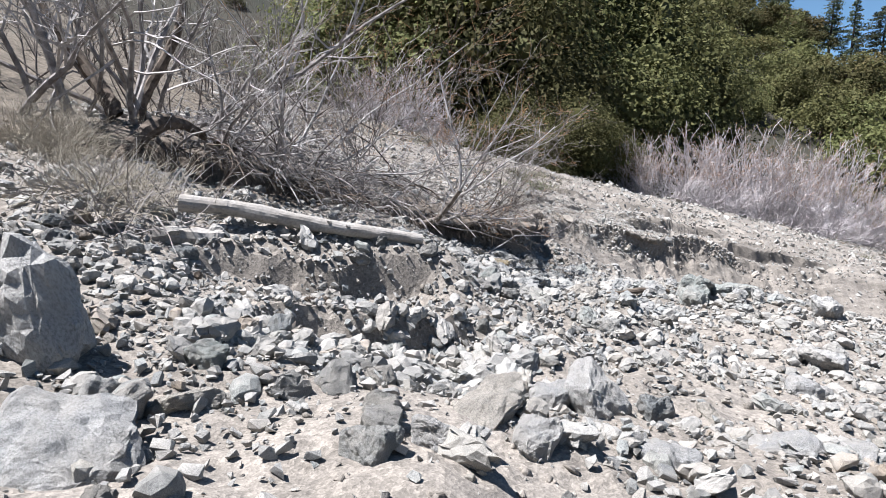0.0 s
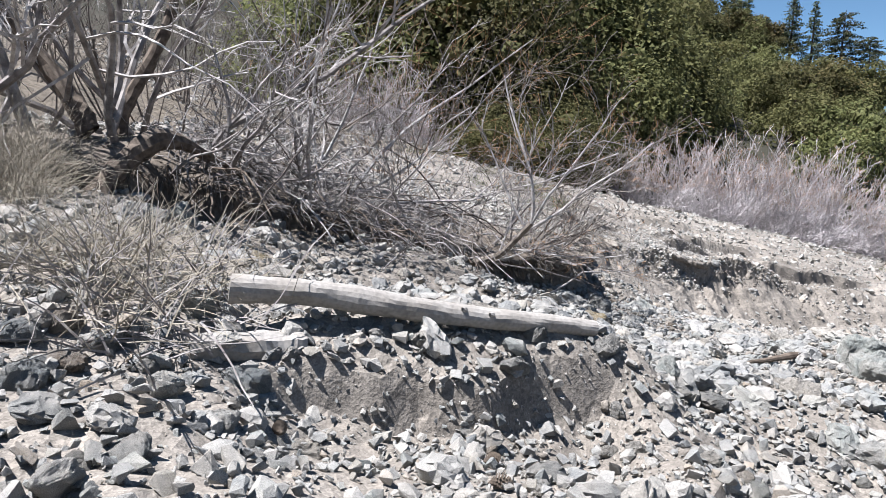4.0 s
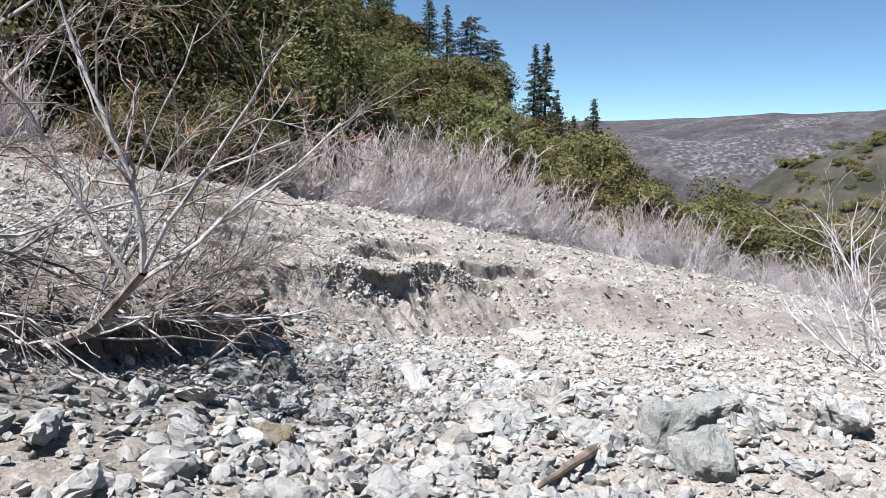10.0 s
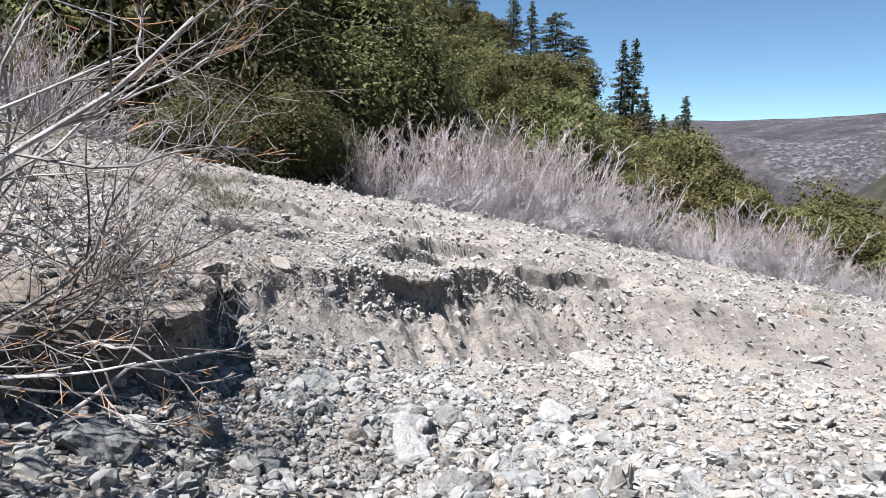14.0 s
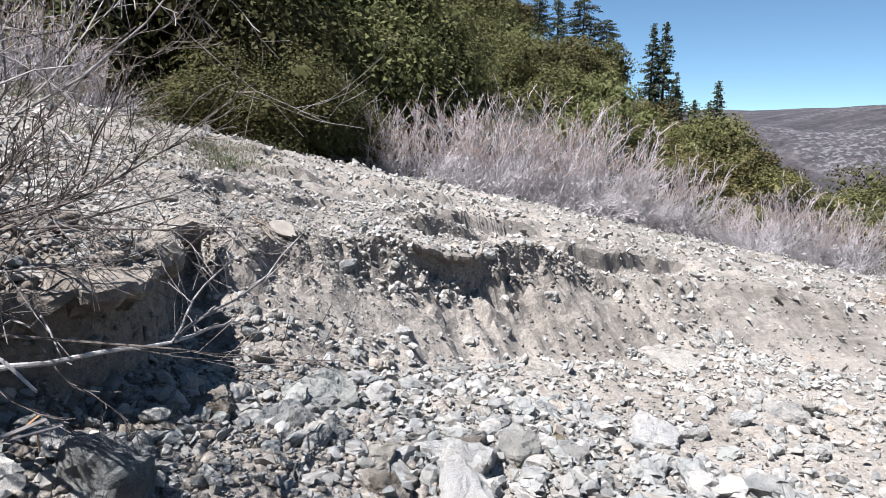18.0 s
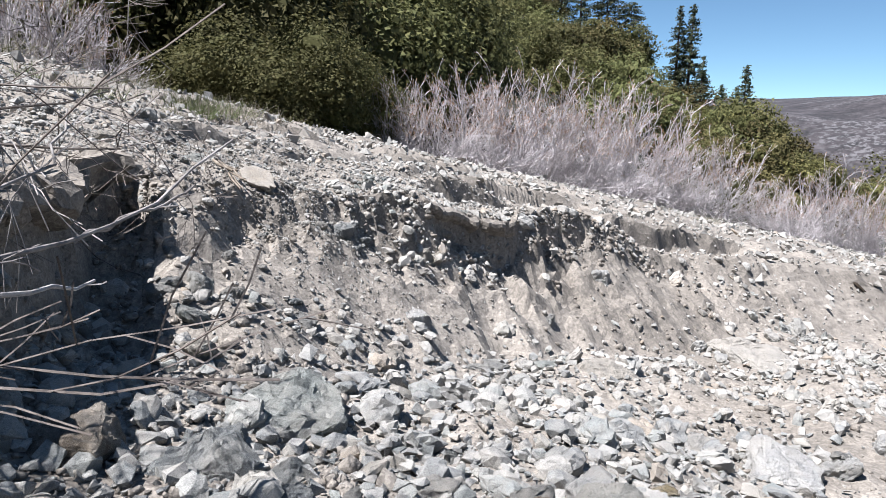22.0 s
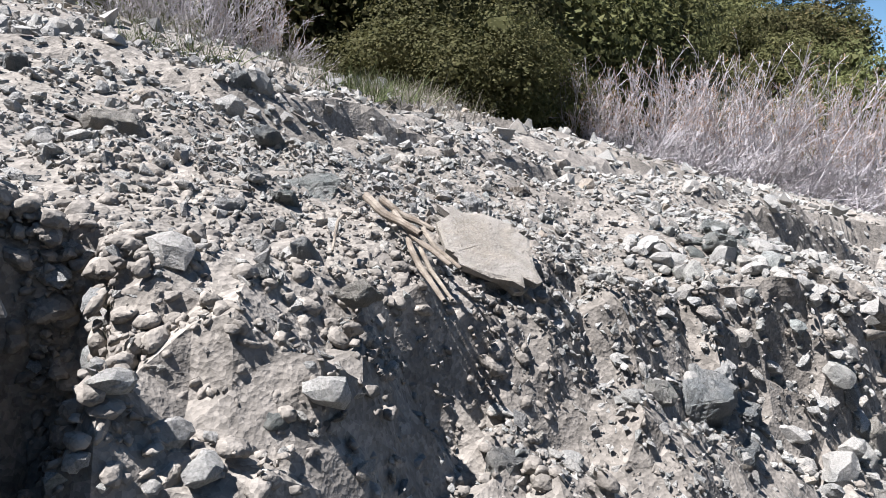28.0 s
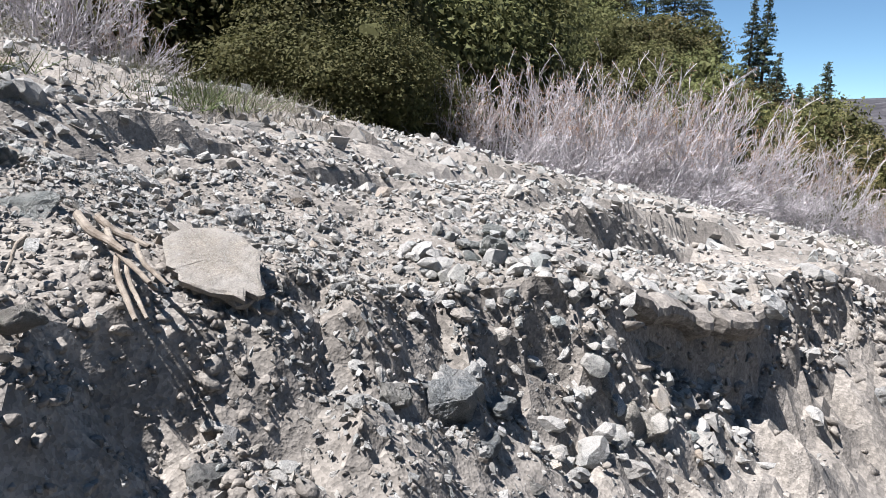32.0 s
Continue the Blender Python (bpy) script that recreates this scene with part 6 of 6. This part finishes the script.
def slab_rock(corner, along, out):
    """A split slab of three thin beds with ragged rims, from one corner, along its edge and out over the bank."""
    r = np.random.default_rng(4)
    a, o = np.array(along, float), np.array(out, float)
    n = np.cross(o, a)
    n = n / np.linalg.norm(n)
    n = n if n[2] > 0 else -n
    ob = thing("rock_slab", tuple(corner), "flat tilted tan-grey slab splitting into beds at the bank edge", "rock")
    for k, (low, high, grow) in enumerate(((-0.022, 0.0, 1.0), (-0.045, -0.024, 0.93), (-0.07, -0.047, 0.97))):
        w = np.linspace(0, 2 * math.pi, 29)[:-1]
        u = 0.5 + 0.5 * grow * np.sign(np.cos(w)) * np.abs(np.cos(w)) ** 0.45 + r.normal(0, 0.04, 28)
        v = 0.5 + 0.5 * grow * np.sign(np.sin(w)) * np.abs(np.sin(w)) ** 0.45 + r.normal(0, 0.05, 28)
        rims = []
        for h, inset in ((high, 0.55), (high, 0.92), (high - 0.004, 1.0), (low, 0.98)):
            p = (0.5 + (u - 0.5) * inset)[:, None] * a + (0.5 + (v - 0.5) * inset)[:, None] * o
            rims.append(p + n * (h + r.normal(0, 0.0022 if inset > 0.95 else 0.0007, 28))[:, None])
        ring = np.concatenate(rims + [(0.5 * a + 0.5 * o + n * high)[None]])
        q = np.arange(28)
        f = [(m * 28 + i, m * 28 + (i + 1) % 28, m * 28 + 28 + (i + 1) % 28, m * 28 + 28 + i) for m in range(3) for i in q]
        f += [(112, 2 * i, 2 * i + 1, (2 * i + 2) % 28) for i in range(14)]
        part_of("bed", mesh_from("bed", ring, np.array(f), 4), SLAB, ob)
    return ob


slab_rock((3.0, 16.8, -1.16), (0.235, -0.085, -0.075), (-0.02, -0.2, -0.105))
for a, b, r in (((2.86, 16.64, -1.165), (2.99, 16.42, -1.238), 0.008), ((2.89, 16.56, -1.215), (2.965, 16.34, -1.295), 0.008), ((2.915, 16.54, -1.22), (2.985, 16.36, -1.3), 0.006),
                ((2.79, 16.68, -1.13), (2.93, 16.52, -1.185), 0.012), ((2.83, 16.7, -1.14), (2.97, 16.6, -1.195), 0.01), ((2.74, 16.44, -1.13), (2.73, 16.36, -1.18), 0.004), ((2.93, 16.6, -1.2), (3.02, 16.47, -1.26), 0.007)):
    root("splintered pale grey wood sticking out under the slab", [a, tuple(0.6 * np.array(a) + 0.4 * np.array(b) + [0, 0, 0.004]), b], (r, r * 0.95, r * 0.7), "wood_splinter")


# pine cones
def pine_cone(x, y, turn):
    ob = thing("pine_cone", place(x, y, 0.035), "open brown pine cone lying on the scree", "pine cone", "pine cones", turn=turn)
    t = np.linspace(0, 1, 9)
    core = np.stack([t * 0.09 - 0.045, 0 * t, 0 * t], 1)
    part_of("core", mesh_from("core", *tubes(core[None], (0.016 * np.sin(0.25 + 2.6 * t))[None], 7), 4), DEAD, ob)
    V, F = [], []
    for k in range(70):
        u, a = k / 70, k * 2.4
        rr = 0.034 * math.sin(0.35 + 2.5 * u)
        c, s = math.cos(a), math.sin(a)
        base, tip = np.array([u * 0.085 - 0.043, 0.2 * rr * c, 0.2 * rr * s]), np.array([u * 0.085 - 0.043 + 0.012, rr * c, rr * s])
        side = np.array([0, -s, c]) * 0.008
        V += [base - side * 0.4, base + side * 0.4, tip + side, tip - side]
        F.append([4 * k, 4 * k + 1, 4 * k + 2, 4 * k + 3])
    part_of("scale_mass", mesh_from("scale_mass", V, F, 4), DEAD, ob)["kind"] = "stuff"


for px, py, pt in ((-0.98, 5.3, 30), (-1.95, 5.25, 110), (-2.2, 5.75, 70), (-1.0, 4.9, 10)):
    pine_cone(px, py, pt)

# dry grass, dead weeds, herbs
for gx0, gy0, n0, l0 in ((-5.25, 9.3, 380, 0.8), (-5.5, 9.9, 420, 0.95), (-5.95, 9.3, 300, 0.8), (-5.0, 8.7, 200, 0.6)):
    tuft("dry_grass_clump", place(gx0, gy0, 0.1), "tall straw-coloured dry grass clump on the bank", n0, l0, (5, 65), STRAW, 0.26, -0.15)
for gx0, gy0, n0, l0 in ((-3.05, 6.2, 280, 0.5), (-3.45, 6.75, 260, 0.5), (-2.75, 5.85, 200, 0.42), (-2.75, 7.2, 110, 0.4), (-3.9, 7.3, 120, 0.45)):
    tuft("dead_weed_mat", place(gx0, gy0, 0.16), "matted dry dead weeds beside the log", n0, l0, (15, 88), STRAW, 0.3, -0.13, "weeds")

for gx0, gy0 in ((-2.95, 6.0), (-3.3, 6.5), (-2.65, 5.75), (-3.6, 7.0)):
    tuft("dead_twig_clump", place(gx0, gy0, 0.1), "tangled grey dead twigs over dark rocks", 70, 0.6, (25, 92), STEM, 0.3, -0.1, "weeds", 0.008)


def rootlets(n):
    r = np.random.default_rng(12)
    x = r.uniform(-5.4, 0.9, n)
    y = np.interp(x, EDGE_X, EDGE_Y) + r.normal(0.05, 0.12, n)
    lines = np.zeros((n, 5, 3))
    lines[:, 0] = np.stack([x, y, upper(x, y) - 0.02], 1)
    w = np.stack([r.normal(0.2, 0.5, n), r.uniform(-1.0, 0.1, n), r.uniform(-0.9, 0.1, n)], 1)
    for k in range(1, 5):
        w = w + r.normal(0, 0.3, (n, 3)) - [0, 0, 0.25]
        w /= np.linalg.norm(w, axis=1)[:, None]
        lines[:, k] = lines[:, k - 1] + w * r.uniform(0.06, 0.17, n)[:, None]
    rad = r.uniform(0.003, 0.014, n)[:, None] * np.linspace(1, 0.3, 5)
    ob = part_of("hanging_roots", mesh_from("hanging_roots", *tubes(lines, rad, 4), 4), DEAD)
    return tagged(ob, "brown roots hanging from the undercut bank edge", "roots", kind="stuff")


rootlets(480)
for hx, hy, k in ((2.65, 20.7, 0.75), (3.04, 21.2, 0.7), (1.76, 19.3, 0.55), (2.8, 21.6, 0.6), (2.6, 23.6, 0.8), (0.6, 21.9, 0.6), (3.2, 26.2, 0.9), (2.35, 24.3, 0.8), (2.7, 25.2, 0.9), (3.7, 26.9, 0.8), (1.3, 22.4, 0.55), (4.3, 27.6, 0.7), (1.3, 26.6, 0.9), (18.0, 28.5, 0.7), (21.6, 22.3, 0.8), (29.0, 27.6, 1.0), (-1.0, 27.5, 1.2)):
    tuft("herb_clump", place(hx, hy, 0.06), "low grey-green herb clump on the scree", int(160 * k), 0.45 * k, (5, 75), HERB, 0.3 * k, -0.06, "herb")
    tuft("dry_grass_clump", place(hx + 0.4, hy + 0.3, 0.06), "low dry pale grass on the scree crest", int(110 * k), 0.5 * k, (5, 60), STRAW, 0.3 * k, -0.08)
tuft("red_weed", place(18.9, 21.1), "low rusty red dead weed on the scree", 120, 0.5, (10, 75), WILLOW_TIP, 0.3, -0.05, "weeds")
